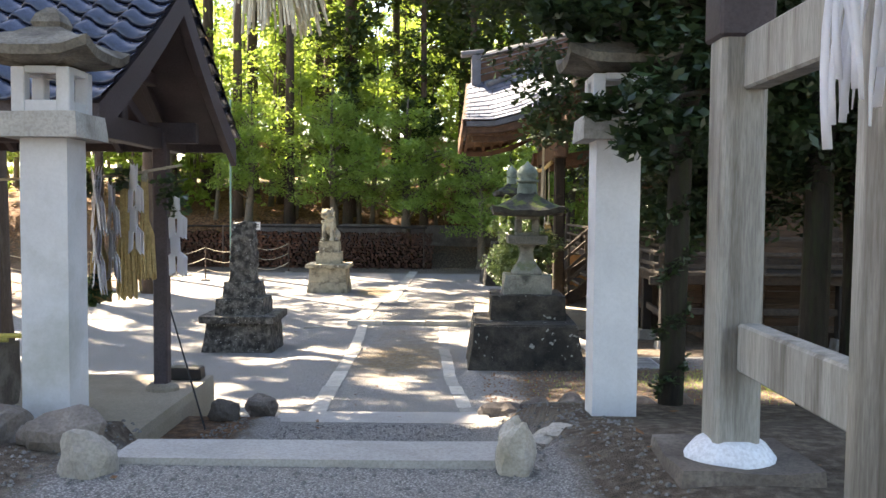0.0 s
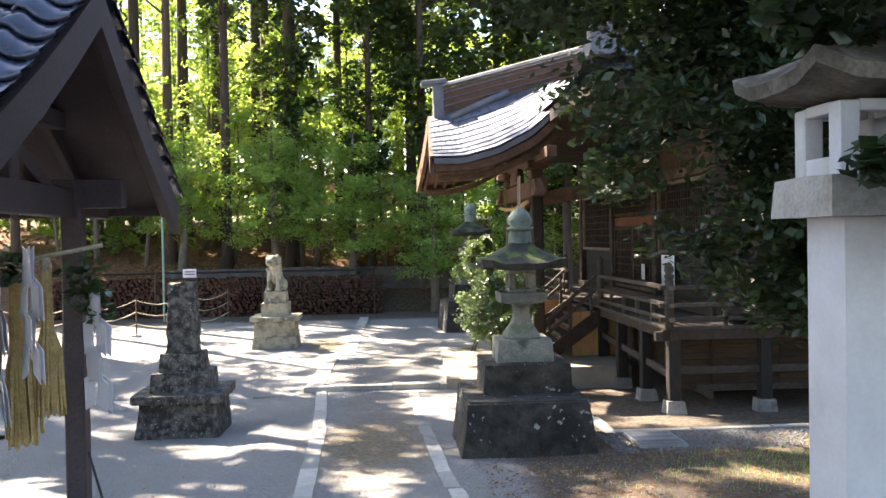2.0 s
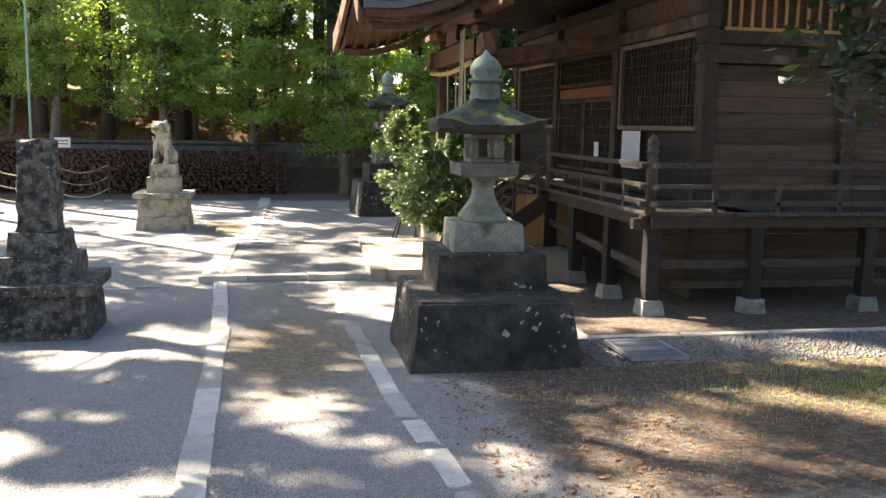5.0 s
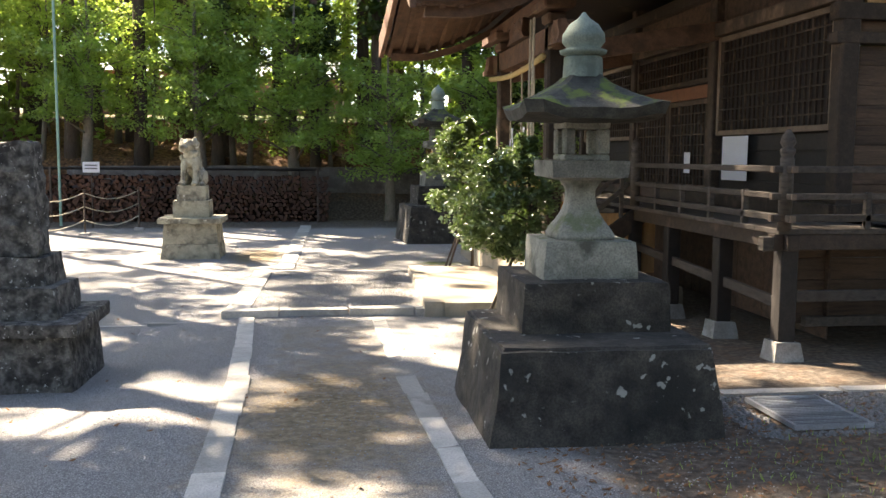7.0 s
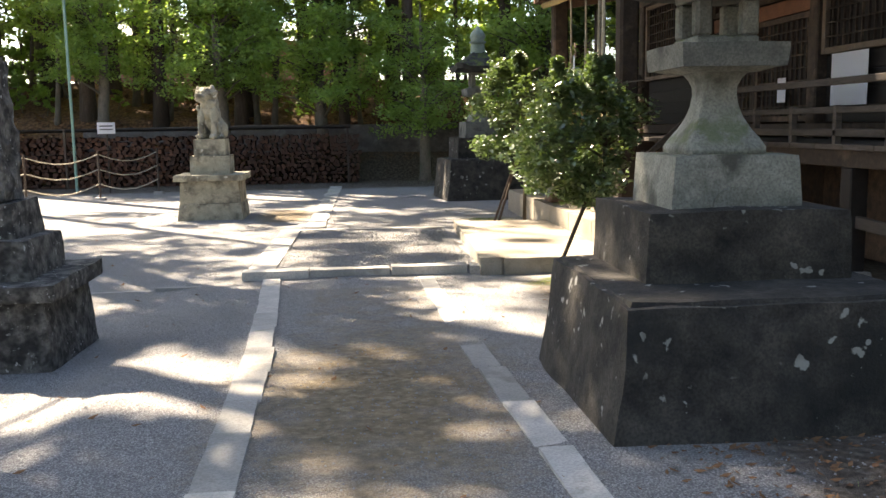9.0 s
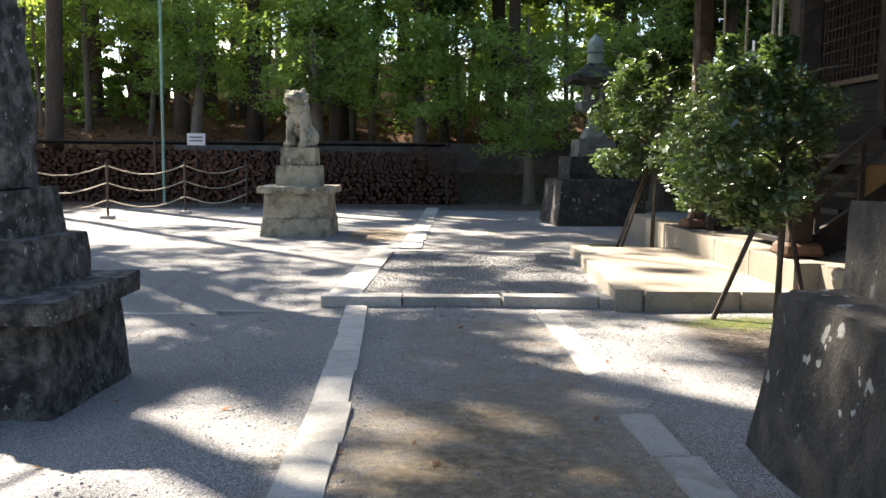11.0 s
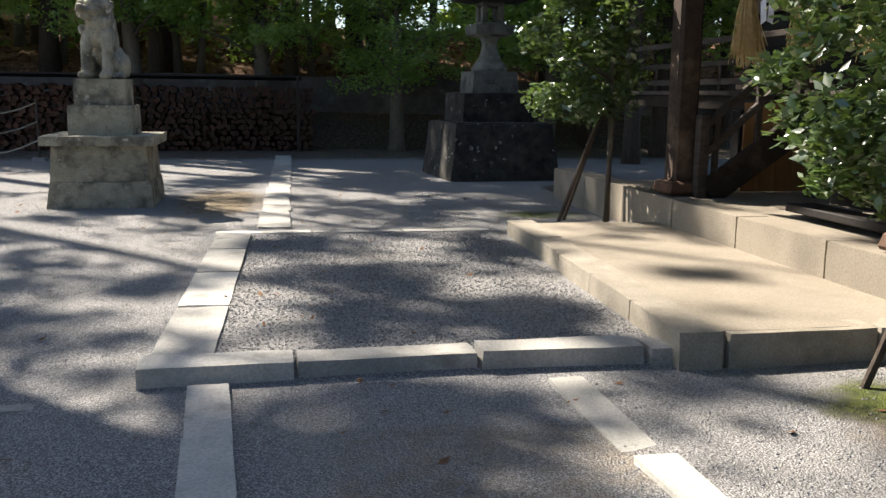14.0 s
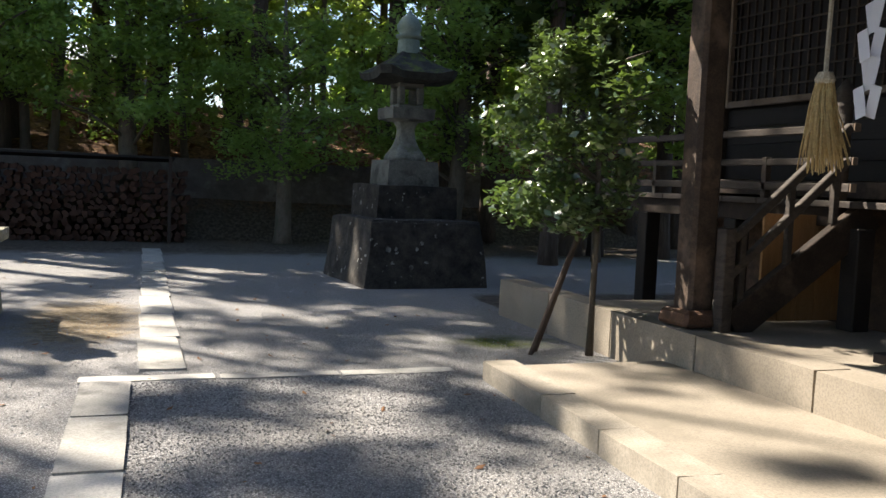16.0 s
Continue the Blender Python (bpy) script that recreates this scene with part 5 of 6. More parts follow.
# stone platform before the hall
plat = thing("porch_platform", "pale concrete platform with granite edge before hall", "platform", kind="structure")
part("lower_slab", rough_block((1.73, 23.75, 0.135), (1.74, 4.5, 0.28), cuts=4, amp=0.004), M["concrete"], plat)
part("upper_slab", rough_block((3.6, 24.3, 0.28), (1.75, 6.9, 0.56), cuts=4, amp=0.004), M["concrete"], plat)
for i, (a, b) in enumerate(((21.45, 22.3), (22.3, 23.2), (23.2, 24.08), (24.08, 24.95), (24.95, 26.15))):
    part("edge_stone", rough_block((0.765 + 0.045 * ((a + b) / 2 - 21.6), (a + b) / 2, 0.14), (0.27, b - a - 0.014, 0.3), cuts=3, amp=0.008, seed=i, rz=-2.4), M["beige_kerb"], plat)
for i in range(2):
    part("edge_stone", rough_block((1.42 + 0.98 * i, 21.56, 0.13), (0.97, 0.22, 0.29), cuts=3, amp=0.008, seed=i + 9), M["beige_kerb"], plat)
for i in range(6):
    part("step_stone", rough_block((2.62, 21.5 + 1.35 * (i + 0.5), 0.28), (0.32, 1.34, 0.58), cuts=3, amp=0.006, seed=i + 3), M["concrete"], plat)

grate = thing("drain_grate", "galvanised steel drain grate set in gravel", "drain grate", (3.15, 15.1, ground_z(3.15, 15.1) + 0.045), 0)
for s in (-1, 1):
    part("frame_bar", box((0, s * 0.42, 0), (0.66, 0.03, 0.04), bevel=0), M["steel"], grate)
    part("frame_bar", box((s * 0.33, 0, 0), (0.03, 0.86, 0.04), bevel=0), M["steel"], grate)
for i in range(18):
    part("bar", box((0, -0.4 + i * 0.047, 0), (0.64, 0.018, 0.03), bevel=0), M["steel"], grate)


# ---- plants ----
def limbs(bm, base, top, spread, n, rr, r0):
    base, top = Vector(base), Vector(top)
    ends = []
    for i in range(n):
        t = rr.uniform(0.35, 0.95)
        a = rr.uniform(0, 6.28)
        p = base.lerp(top, t)
        q = p + Vector((math.cos(a) * spread * rr.uniform(0.5, 1), math.sin(a) * spread * rr.uniform(0.5, 1), spread * rr.uniform(0.1, 0.6)))
        mid = p.lerp(q, 0.5) + Vector((0, 0, 0.08 * spread))
        tube([p, mid, q], [r0 * 0.4, r0 * 0.25, r0 * 0.08], 6, bm)
        ends.append(q)
    return ends


def shrub(at, height, crown, label, material, leaf=0.075, per=150, clumps=70, stakes=(), seed=1, name="camellia_shrub"):
    rr = random.Random(seed)
    r = thing(name, label, "shrub", at)
    bm = tube([(0, 0, -0.1), (0.02, 0.02, height * 0.35), (-0.02, 0.0, height * 0.8)], [0.045, 0.04, 0.02], 8)
    limbs(bm, (0, 0, height * 0.3), (0, 0, height * 0.85), crown[3] * 0.8, 9, rr, 0.05)
    part("trunk", bm, M["bark_smooth"], r, smooth=True)
    cl = []
    for i in range(clumps):
        a, q = rr.uniform(0, 6.28), rr.random() ** 0.5
        zz = rr.uniform(-1, 1)
        k = math.sqrt(max(0.05, 1 - abs(zz) ** 2.2)) * (0.8 + 0.35 * noise.noise(Vector((math.cos(a) * 1.3, math.sin(a) * 1.3, zz * 1.5 + seed))))
        cl.append((crown[0] + crown[3] * q * k * math.cos(a), crown[1] + crown[3] * q * k * math.sin(a), crown[2] + crown[4] * zz, rr.uniform(0.14, 0.3)))
    for i in range(6):
        a = rr.uniform(0, 6.28)
        x, y, top = crown[3] * 0.4 * math.cos(a), crown[3] * 0.4 * math.sin(a), crown[4] * rr.uniform(1.1, 1.35)
        cl += [(crown[0] + x, crown[1] + y, crown[2] + top * q, 0.1) for q in (0.75, 0.9, 1.0)]
    leaf_cloud("crown", cl, per, 1.0, leaf, material, r, flat=0.8, rng=np.random.default_rng(seed))
    for x, y, h in stakes:
        part("stake", tube([(x, y, -0.1), (x * 0.1, y * 0.1, h)], 0.025, 6), M["bark"], r, "slanting wooden stake")


shrub((2.12, 21.02, 0.08), 2.8, (-0.36, 0.1, 1.72, 0.98, 0.72), "dark glossy camellia shrub propped on stakes", M["camellia"], stakes=((-0.68, -0.05, 1.35), (0.35, 0.1, 1.2)), seed=4, clumps=100)
shrub((2.3, 27.0, 0.1), 3.4, (-0.4, 0.0, 2.08, 0.96, 0.88), "glossy green camellia shrub tied to stakes", M["camellia"], stakes=((-0.6, 0.15, 1.5), (-0.48, 0.3, 1.5)), seed=9, clumps=62, leaf=0.092, per=100)


def near_evergreen(at, height, crown_at, radii, clumps, seed, lean=0.0, trunk=0.13, extra=None, ivy=0.0):
    rr = random.Random(seed)
    r = thing("evergreen_tree", "dark broadleaf evergreen tree at the yard edge", "tree", at)
    bm = tube([(0, 0, -0.2), (0.05, 0.02, height * 0.3), (lean, 0.1, height * 0.7), (lean * 1.3, 0.1, height)], [trunk * 1.15, trunk, trunk * 0.7, trunk * 0.3], 10)
    limbs(bm, (0, 0, height * 0.35), (lean, 0.1, height), radii[0] * 0.8, 14, rr, trunk)
    cl = []
    for tip, root, thick in extra or ():
        a, c = Vector(tip) - Vector(at), Vector(root) - Vector(at)
        tube([(0, 0, height * 0.4), c, a], [0.05, 0.03, 0.008], 6, bm)
        for _ in range(thick):
            p = a.lerp(c, rr.random()) + Vector((rr.gauss(0, 0.1), rr.gauss(0, 0.12), rr.gauss(0, 0.13)))
            cl.append((*p, rr.uniform(0.12, 0.22)))
    part("trunk", bm, M["dark_bark"], r, smooth=True)
    if ivy:
        wrap = [(0.05 * q + trunk * math.cos(q * 40), trunk * math.sin(q * 40), ivy * q, 0.07) for q in (i / 44 for i in range(44))]
        leaf_cloud("ivy", wrap, 34, 1.0, 0.05, M["evergreen"], r, flat=1.0, rng=np.random.default_rng(seed + 50))
    while len(cl) < clumps:
        p = Vector((rr.uniform(-1, 1), rr.uniform(-1, 1), rr.uniform(-1, 1)))
        if p.length > 1 or noise.noise(p * 2.2 + Vector((seed, 0, 0))) < -0.16:
            continue
        cl.append((crown_at[0] + p.x * radii[0], crown_at[1] + p.y * radii[1], crown_at[2] + p.z * radii[2], rr.uniform(0.25, 0.5)))
    leaf_cloud("crown", cl, 170, 1.0, 0.082, M["evergreen"], r, flat=0.6, rng=np.random.default_rng(seed))


near_evergreen((1.42, 6.0, 1.6), 6.5, (1.28, 2.6, 2.65), (2.1, 1.4, 1.55), 330, 3, 0.9, 0.075, ivy=2.3)
near_evergreen((3.05, 7.7, 1.15), 7.5, (1.2, 1.3, 5.0), (3.0, 2.2, 2.9), 300, 5, 0.2, 0.11)
near_evergreen((3.7, 8.5, 0.95), 7.0, (-2.0, 0.2, 4.7), (2.3, 1.5, 1.3), 260, 7, -0.6, 0.1)
# next three stand out of view, added to cut sky light on the hall
near_evergreen((7.8, 10.2, 0.6), 6.5, (0, 0, 3.2), (2.3, 2.1, 2.6), 170, 11)
near_evergreen((10.6, 12.4, 0.5), 7.0, (0, 0, 3.6), (2.4, 2.2, 2.9), 170, 12)
near_evergreen((7.0, 7.2, 1.3), 7.5, (0, 0, 4.0), (2.4, 2.2, 2.8), 170, 13)
near_evergreen((4.6, 6.4, 1.5), 6.5, (0, 0, 3.3), (1.9, 1.6, 2.6), 200, 8, extra=(((0.88, 4.95, 3.5), (2.0, 5.3, 3.75), 22), ((0.5, 5.3, 4.12), (2.0, 5.6, 4.2), 44), ((0.7, 5.2, 4.5), (2.2, 5.7, 4.5), 44)))


# ---- forest ----
def tree_model(name, label, height, trunk, crowns, per, leaf, material, bark, seed, flat=0.5):
    """crowns: layers of (z, radius, thickness, clumps)."""
    rr = random.Random(seed)
    r = thing(name, label, "tree", (0, 0, -200))
    bend = rr.uniform(-0.3, 0.3)
    pts = [(bend * math.sin(t * 2.2), bend * 0.6 * math.sin(t * 3), height * t) for t in (-0.02, 0.04, 0.25, 0.5, 0.75, 1.0)]
    bm = tube(pts, [trunk * 1.35, trunk, trunk * 0.85, trunk * 0.65, trunk * 0.4, trunk * 0.08], 10)
    cl = []
    for z, rad, thick, n in crowns:
        for _ in range(n):
            a, q = rr.uniform(0, 6.28), rr.random() ** 0.6
            k = rad * (0.75 + 0.4 * noise.noise(Vector((math.cos(a) * 1.2, math.sin(a) * 1.2, z * 0.3 + seed))))
            p = Vector((k * q * math.cos(a), k * q * math.sin(a), z + rr.uniform(-1, 1) * thick - 0.18 * k * q))
            cl.append((*p, rr.uniform(0.5, 1.0) * min(1.0, rad * 0.42)))
            if rr.random() < 0.3:
                s = Vector((bend * 0.5, 0, max(1.0, p.z - 0.25 * k * q - 0.4)))
                tube([s, s.lerp(p, 0.55) + Vector((0, 0, 0.15)), p], [trunk * 0.22, trunk * 0.13, 0.012], 5, bm)
    part("trunk", bm, bark, r, smooth=True)
    leaf_cloud("crown", cl, per, 1.0, leaf, material, r, flat=flat, rng=np.random.default_rng(seed))
    return r


def place(model, spots, group, seed):
    rr = random.Random(seed)
    for i, (x, y, k) in enumerate(spots):
        m = Matrix.Translation((x, y, ground_z(x, y))) @ Matrix.Rotation(rr.uniform(0, 6.28), 4, "Z")
        if i == 0:
            model.matrix_basis = m
            model.scale = (k, k, k)
        else:
            c = copy_thing(model, m)
            c.scale = (k * rr.uniform(0.92, 1.08), k, k * rr.uniform(0.92, 1.08))
        tagged(model, group=group)


broad_a = tree_model("broadleaf_tree", "broadleaf tree with bright sunlit green leaves", 11, 0.13, [(3.6, 1.8, 0.6, 9), (5.2, 2.6, 0.9, 26), (7.2, 2.5, 1.0, 26), (9.4, 1.8, 0.9, 16), (10.6, 1.0, 0.5, 6)], 50, 0.21, M["bright"], M["bark_smooth"], 21)
broad_b = tree_model("broadleaf_tree", "slender broadleaf tree with bright sunlit green leaves", 9, 0.1, [(2.6, 1.3, 0.5, 6), (4.2, 2.2, 0.8, 22), (6.0, 2.0, 0.9, 20), (8.0, 1.3, 0.7, 10)], 50, 0.2, M["bright"], M["bark_smooth"], 22)
maple = tree_model("maple_tree", "maple with low spreading layers of green leaves", 7.5, 0.24, [(2.9, 2.8, 0.45, 20), (3.9, 3.2, 0.65, 34), (5.0, 2.8, 0.65, 28), (6.4, 2.0, 0.5, 16)], 130, 0.15, M["maple"], M["bark_smooth"], 23, 0.5)
cedar_a = tree_model("cedar_tree", "tall straight cedar with dark green needles", 24, 0.26, [(9, 2.2, 1.2, 14), (12, 2.6, 1.5, 22), (15, 2.4, 1.5, 22), (18, 2.0, 1.5, 18), (21, 1.4, 1.3, 12), (23.3, 0.7, 0.8, 5)], 85, 0.34, M["cedar"], M["bark"], 24, 0.75)
cedar_b = tree_model("cedar_tree", "tall straight cedar with dark green needles", 21, 0.2, [(5.5, 1.8, 1.0, 9), (8.5, 2.2, 1.2, 14), (11.5, 2.2, 1.5, 18), (14.5, 2.0, 1.5, 18), (17.5, 1.5, 1.3, 14), (20, 0.8, 0.9, 6)], 85, 0.32, M["cedar"], M["bark"], 25, 0.75)
under = tree_model("undergrowth_shrub", "low leafy undergrowth shrub on the bank", 1.7, 0.03, [(0.5, 0.7, 0.3, 8), (1.1, 0.6, 0.3, 8)], 60, 0.13, M["maple"], M["bark_smooth"], 26)

fr = random.Random(5)
place(broad_a, [(-13.5, 44, 1.0), (-4.2, 43.3, 0.9), (-9.0, 46, 1.1), (-5.5, 44.5, 1.0), (-2.0, 47, 1.15), (1.0, 45, 0.95), (-16.5, 49, 1.2), (-11.5, 52, 1.25), (-6.5, 52, 1.3), (5.5, 47, 1.1), (-20, 46, 1.1), (9.5, 44, 1.0), (-24, 50, 1.2), (14, 48, 1.2), (-18.5, 53, 1.2), (-28, 47, 1.1), (8, 37, 0.8), (-1, 56, 1.3), (-14, 61, 1.3), (-7, 63, 1.3), (3, 62, 1.3), (-21, 62, 1.3), (-16, 61, 1.7), (-12, 63, 1.7), (-19, 57, 1.6), (-24, 60, 1.7)], "sunlit trees behind the yard", 1)
place(broad_b, [(-11.2, 43.5, 1.0), (-7.3, 43.6, 0.9), (-3.6, 43.4, 1.05), (-0.5, 43.2, 0.9), (3.2, 44, 1.0), (-15.2, 46.5, 1.1), (-18.0, 43.5, 1.0), (7.5, 43, 1.0), (-13.0, 48, 1.1), (-4.0, 49, 1.2), (2.5, 50, 1.2), (-22, 44, 1.0), (-9, 50, 1.1), (0, 50.5, 1.1), (6, 53, 1.2), (-16, 56, 1.2), (10, 36.5, 0.9), (-15.5, 44.8, 0.8), (-17.2, 50.5, 1.0), (-14.2, 50.2, 0.9), (-19.5, 52, 1.0), (11.6, 40, 0.9), (13.2, 42.6, 1.0), (9.6, 40.5, 0.9), (-10.5, 59, 1.2), (-3, 60, 1.2), (-19.8, 48.5, 1.1), (-25, 46, 1.1)], "slender trees behind the yard", 2)
place(maple, [(-1.8, 41.5, 1.0), (-5.2, 42.2, 0.95), (1.6, 40.6, 0.85), (5.2, 39.0, 1.0), (-9.5, 42.8, 0.85)], "maples along the bank", 3)
place(cedar_a, [(x + fr.uniform(-1, 1), y + fr.uniform(-1.5, 1.5), fr.uniform(0.85, 1.1)) for x, y in ((-13, 76), (-4, 78), (3, 74), (9, 77), (14, 66), (20, 62), (25, 56), (30, 48), (-28, 72), (-20, 70), (-9, 71), (0, 69), (6, 70), (11, 60), (17, 76), (26, 70))], "cedars behind the yard", 4)
place(cedar_b, [(x + fr.uniform(-0.6, 0.6), y + fr.uniform(-0.6, 0.6), fr.uniform(0.85, 1.2)) for x, y in ((-8, 57), (-1.2, 58), (3.4, 54), (8, 53), (13, 50), (16.5, 44), (20, 48), (11, 42), (-1.6, 42.4), (1.4, 42.6), (-4.3, 43.0), (4.2, 42.4), (7.6, 41.5), (24, 42), (6.4, 36.5), (9.2, 39), (5.4, 40), (12.5, 36.5), (10.5, 38.4), (12.2, 40.8), (14, 44.6), (9.4, 42.5), (15.5, 40))], "younger cedars behind the yard", 5)
place(under, [(-15.2, 46.5, 1.9), (-17, 47.5, 2.1), (-13.4, 46, 1.7), (-18.8, 48.5, 2.2), (-16, 49.5, 2.2), (-12, 47.5, 1.8)] + [(x, 55 + fr.uniform(-4, 6), fr.uniform(1.8, 3.0)) for x in [fr.uniform(-26, 16) for _ in range(46)]] + [(x, 43.6 + abs(fr.gauss(0, 5)), fr.uniform(0.35, 0.8)) for x in [fr.uniform(-24, 14) for _ in range(34)]], "undergrowth on the bank", 6)

# cedars added round the yard, mostly out of view, placed to cast its shade
shade_a = tree_model("shade_cedar", "tall cedar added to shade the yard", 24, 0.3, [(11, 2.8, 1.5, 16), (14, 3.2, 1.5, 22), (17, 2.8, 1.5, 20), (20, 2.2, 1.3, 14), (22.5, 1.2, 0.8, 6)], 70, 0.36, M["cedar"], M["bark"], 27, 0.7)
place(shade_a, [(-14.2, 25.8, 0.8), (-14.5, 19.5, 0.9), (-11.5, 15.5, 0.85), (-16.5, 22, 1.0), (-9, 12.5, 0.75), (-12, 10.5, 0.85), (-7.2, 13.6, 1.0), (-8.2, 16.2, 0.95), (-9.2, 12.8, 1.05), (-6.6, 12.2, 0.85), (0.8, 44.2, 0.9), (8.2, 38.6, 0.8)], "cedars shading the yard", 7)
shade_b = tree_model("shade_cedar", "very tall open-crowned cedar added for dappled shade", 27, 0.3, [(14.5, 3.0, 1.6, 7), (18, 3.3, 1.6, 10), (21, 3.0, 1.6, 9), (24, 2.2, 1.3, 6), (26, 1.2, 0.8, 2)], 60, 0.36, M["cedar"], M["bark"], 29, 0.6)
place(shade_b, [(-13.8, 32.5, 1.08), (-10.8, 23.6, 1.12), (-9.4, 28.6, 1.1), (-10.5, 48.5, 1.1), (-8.5, 46.6, 1.0), (-12.6, 47.6, 1.15), (-7.0, 50, 1.2), (-7.6, 43.4, 0.85), (-4.6, 44.2, 0.9), (-6.0, 45.6, 0.95), (-2.6, 46.0, 0.9), (-10.2, 43.8, 0.9), (-10.9, 26.2, 1.0), (-15.5, 27.5, 1.0)], "open-crowned cedars at the yard edge", 9)
shade_c = tree_model("shade_cedar", "very tall thin-crowned cedar added for light dappled shade", 27, 0.28, [(14.5, 3.2, 1.4, 5), (17.5, 3.6, 1.6, 8), (20.5, 3.3, 1.6, 8), (23.5, 2.4, 1.3, 5), (26, 1.2, 0.8, 2)], 60, 0.3, M["cedar"], M["bark"], 31, 0.6)
place(shade_c, [(-21.8, 41.6, 1.4), (-14.2, 46.5, 1.0), (-13.6, 41.2, 1.0), (-23.4, 38.6, 1.35)], "thin-crowned cedars at the yard edge", 19)
shade_d = tree_model("shade_cedar", "very tall slender cedar added to shade the walk", 38, 0.19, [(21, 4.0, 2.0, 7), (25, 4.6, 2.2, 10), (29.5, 4.2, 2.2, 10), (34, 3.0, 1.8, 7), (37, 1.6, 1.0, 3)], 60, 0.4, M["cedar"], M["bark"], 33, 0.6)
place(shade_d, [(-15.2, 39.2, 1.0)], "tall slender cedars at the yard edge", 20)
# unseen ring of cedars, added to close off open sky
shade_e = tree_model("shade_cedar", "tall unseen cedar added behind the entrance", 22, 0.28, [(8, 2.6, 1.4, 16), (11, 3.0, 1.5, 20), (14, 2.8, 1.5, 20), (18, 2.0, 1.4, 14)], 60, 0.36, M["cedar"], M["bark"], 28, 0.7)
place(shade_e, [(-8, -6, 1), (-3, -12, 1.1), (4, -9, 1), (9, -4, 1), (12, 3, 1), (-10, 2, 0.9), (15, 9, 1), (0, -18, 1.1), (18, 16, 1), (20, 26, 1), (19, 36, 1)], "cedars round the entrance", 8)


# ---- firewood, fence and far things ----
def firewood_stack():
    rr = random.Random(3)
    r = thing("firewood_stack", "long stack of split firewood under a thin roof sheet", "firewood", (0, 0, 0))
    ends = []
    for i in range(6):
        bm = bmesh.new()
        n = 7
        rad = [rr.uniform(0.045, 0.095) for _ in range(n)]
        lo = [bm.verts.new((rad[k] * math.cos(6.283 * k / n), 0, rad[k] * math.sin(6.283 * k / n))) for k in range(n)]
        hi = [bm.verts.new((v.co.x, 0.45, v.co.z)) for v in lo]
        bm.faces.new(lo)
        for k in range(n):
            bm.faces.new((lo[k], lo[(k + 1) % n], hi[(k + 1) % n], hi[k]))
        ends.append(mesh_of("log", bm, M["log_end"]))
    spots = []
    for j in range(12):
        for i in range(94):
            spots.append((-14.2 + 0.145 * i + 0.07 * (j % 2) + rr.uniform(-0.045, 0.045), 40.35 + rr.uniform(-0.14, 0.14), 0.2 + 0.135 * j + rr.uniform(-0.035, 0.035)))
    spots.sort(key=lambda p: abs(p[0] + 8.5))
    for x, y, z in spots[:300]:
        o = new("log", ends[rr.randrange(6)])
        o.parent = r
        o.matrix_basis = pose(x, y, z, 0, rr.uniform(0, 360), rr.uniform(-4, 4))
    verts, faces = [], []
    for x, y, z in spots[300:]:
        b = len(verts)
        q = [rr.uniform(0.045, 0.095) for _ in range(7)]
        verts += [(x + q[k] * math.cos(0.8976 * k), y, z + q[k] * math.sin(0.8976 * k)) for k in range(7)]
        verts += [(x + q[k] * math.cos(0.8976 * k), y + 0.45, z + q[k] * math.sin(0.8976 * k)) for k in range(7)]
        faces += [tuple(b + k for k in range(7))] + [(b + k, b + 7 + k, b + 7 + (k + 1) % 7, b + (k + 1) % 7) for k in range(7)]
    tagged(raw("firewood_rest", verts, faces, M["log_end"], r), kind="stuff")
    part("cover_sheet", box((-7.7, 40.6, 1.99), (13.6, 0.9, 0.05), bevel=0.005, rx=-4), M["darkwood"], r, "thin dark cover board")
    for x in (-14.4, -10, -5.6, -1.0):
        part("stake", box((x, 40.1, 1.05), (0.07, 0.07, 2.0), bevel=0.005), M["bark"], r)


firewood_stack()
wall = part("bank_wall", rough_block((3.0, 42.3, 0.95), (26, 0.5, 2.2), (1, 0.7), 12, 0.1, 0.6, 61), M["rock"], None)
tagged(wall, "low dark retaining wall along the bank", "wall", kind="structure")

fence = thing("rope_fence", "rope fence on thin wooden posts", "fence")
fpts = [(-13.5, 27.5), (-11.8, 29.5), (-10.3, 31.5), (-9.0, 33.4), (-7.75, 35.4), (-6.6, 37.4)]
for x, y in fpts:
    part("fence_post", tube([(x, y, 0), (x, y, 1.45)], 0.03, 7), M["bark"], fence)
    part("post_foot", rough_block((x, y, 0.1), (0.3, 0.3, 0.16), (0.85, 0.85), 2, 0.01, 3, x), M["pale_rock"], fence)
for (x0, y0), (x1, y1) in zip(fpts, fpts[1:]):
    for z in (0.55, 0.95, 1.35):
        part("rope", tube([(x0 + (x1 - x0) * t, y0 + (y1 - y0) * t, z - 0.22 * math.sin(math.pi * t)) for t in (0, 0.2, 0.4, 0.6, 0.8, 1)], 0.016, 5), M["hemp"], fence)
sign = thing("notice_board", "small white notice board on a thin stake", "sign", (-8.2, 38.2, 0.08))
board = part("board", box((0, 0, 1.98), (0.52, 0.025, 0.34), bevel=0.004), M["paper"], sign)
part("stake", box((0, 0.03, 1.0), (0.04, 0.04, 2.0), bevel=0.003), M["bark"], sign)
for k in range(2):
    part("text_bar", box((0, -0.016, 2.04 - 0.1 * k), (0.38, 0.004, 0.04), bevel=0), M["ridge"], board, "line of small dark writing")
gp = part("net_pole", tube([(-9.4, 39.0, 0.0), (-9.4, 39.0, 7.5)], 0.045, 10), M["greenpole"], None)
tagged(gp, "thin pale green metal pole", "pole")


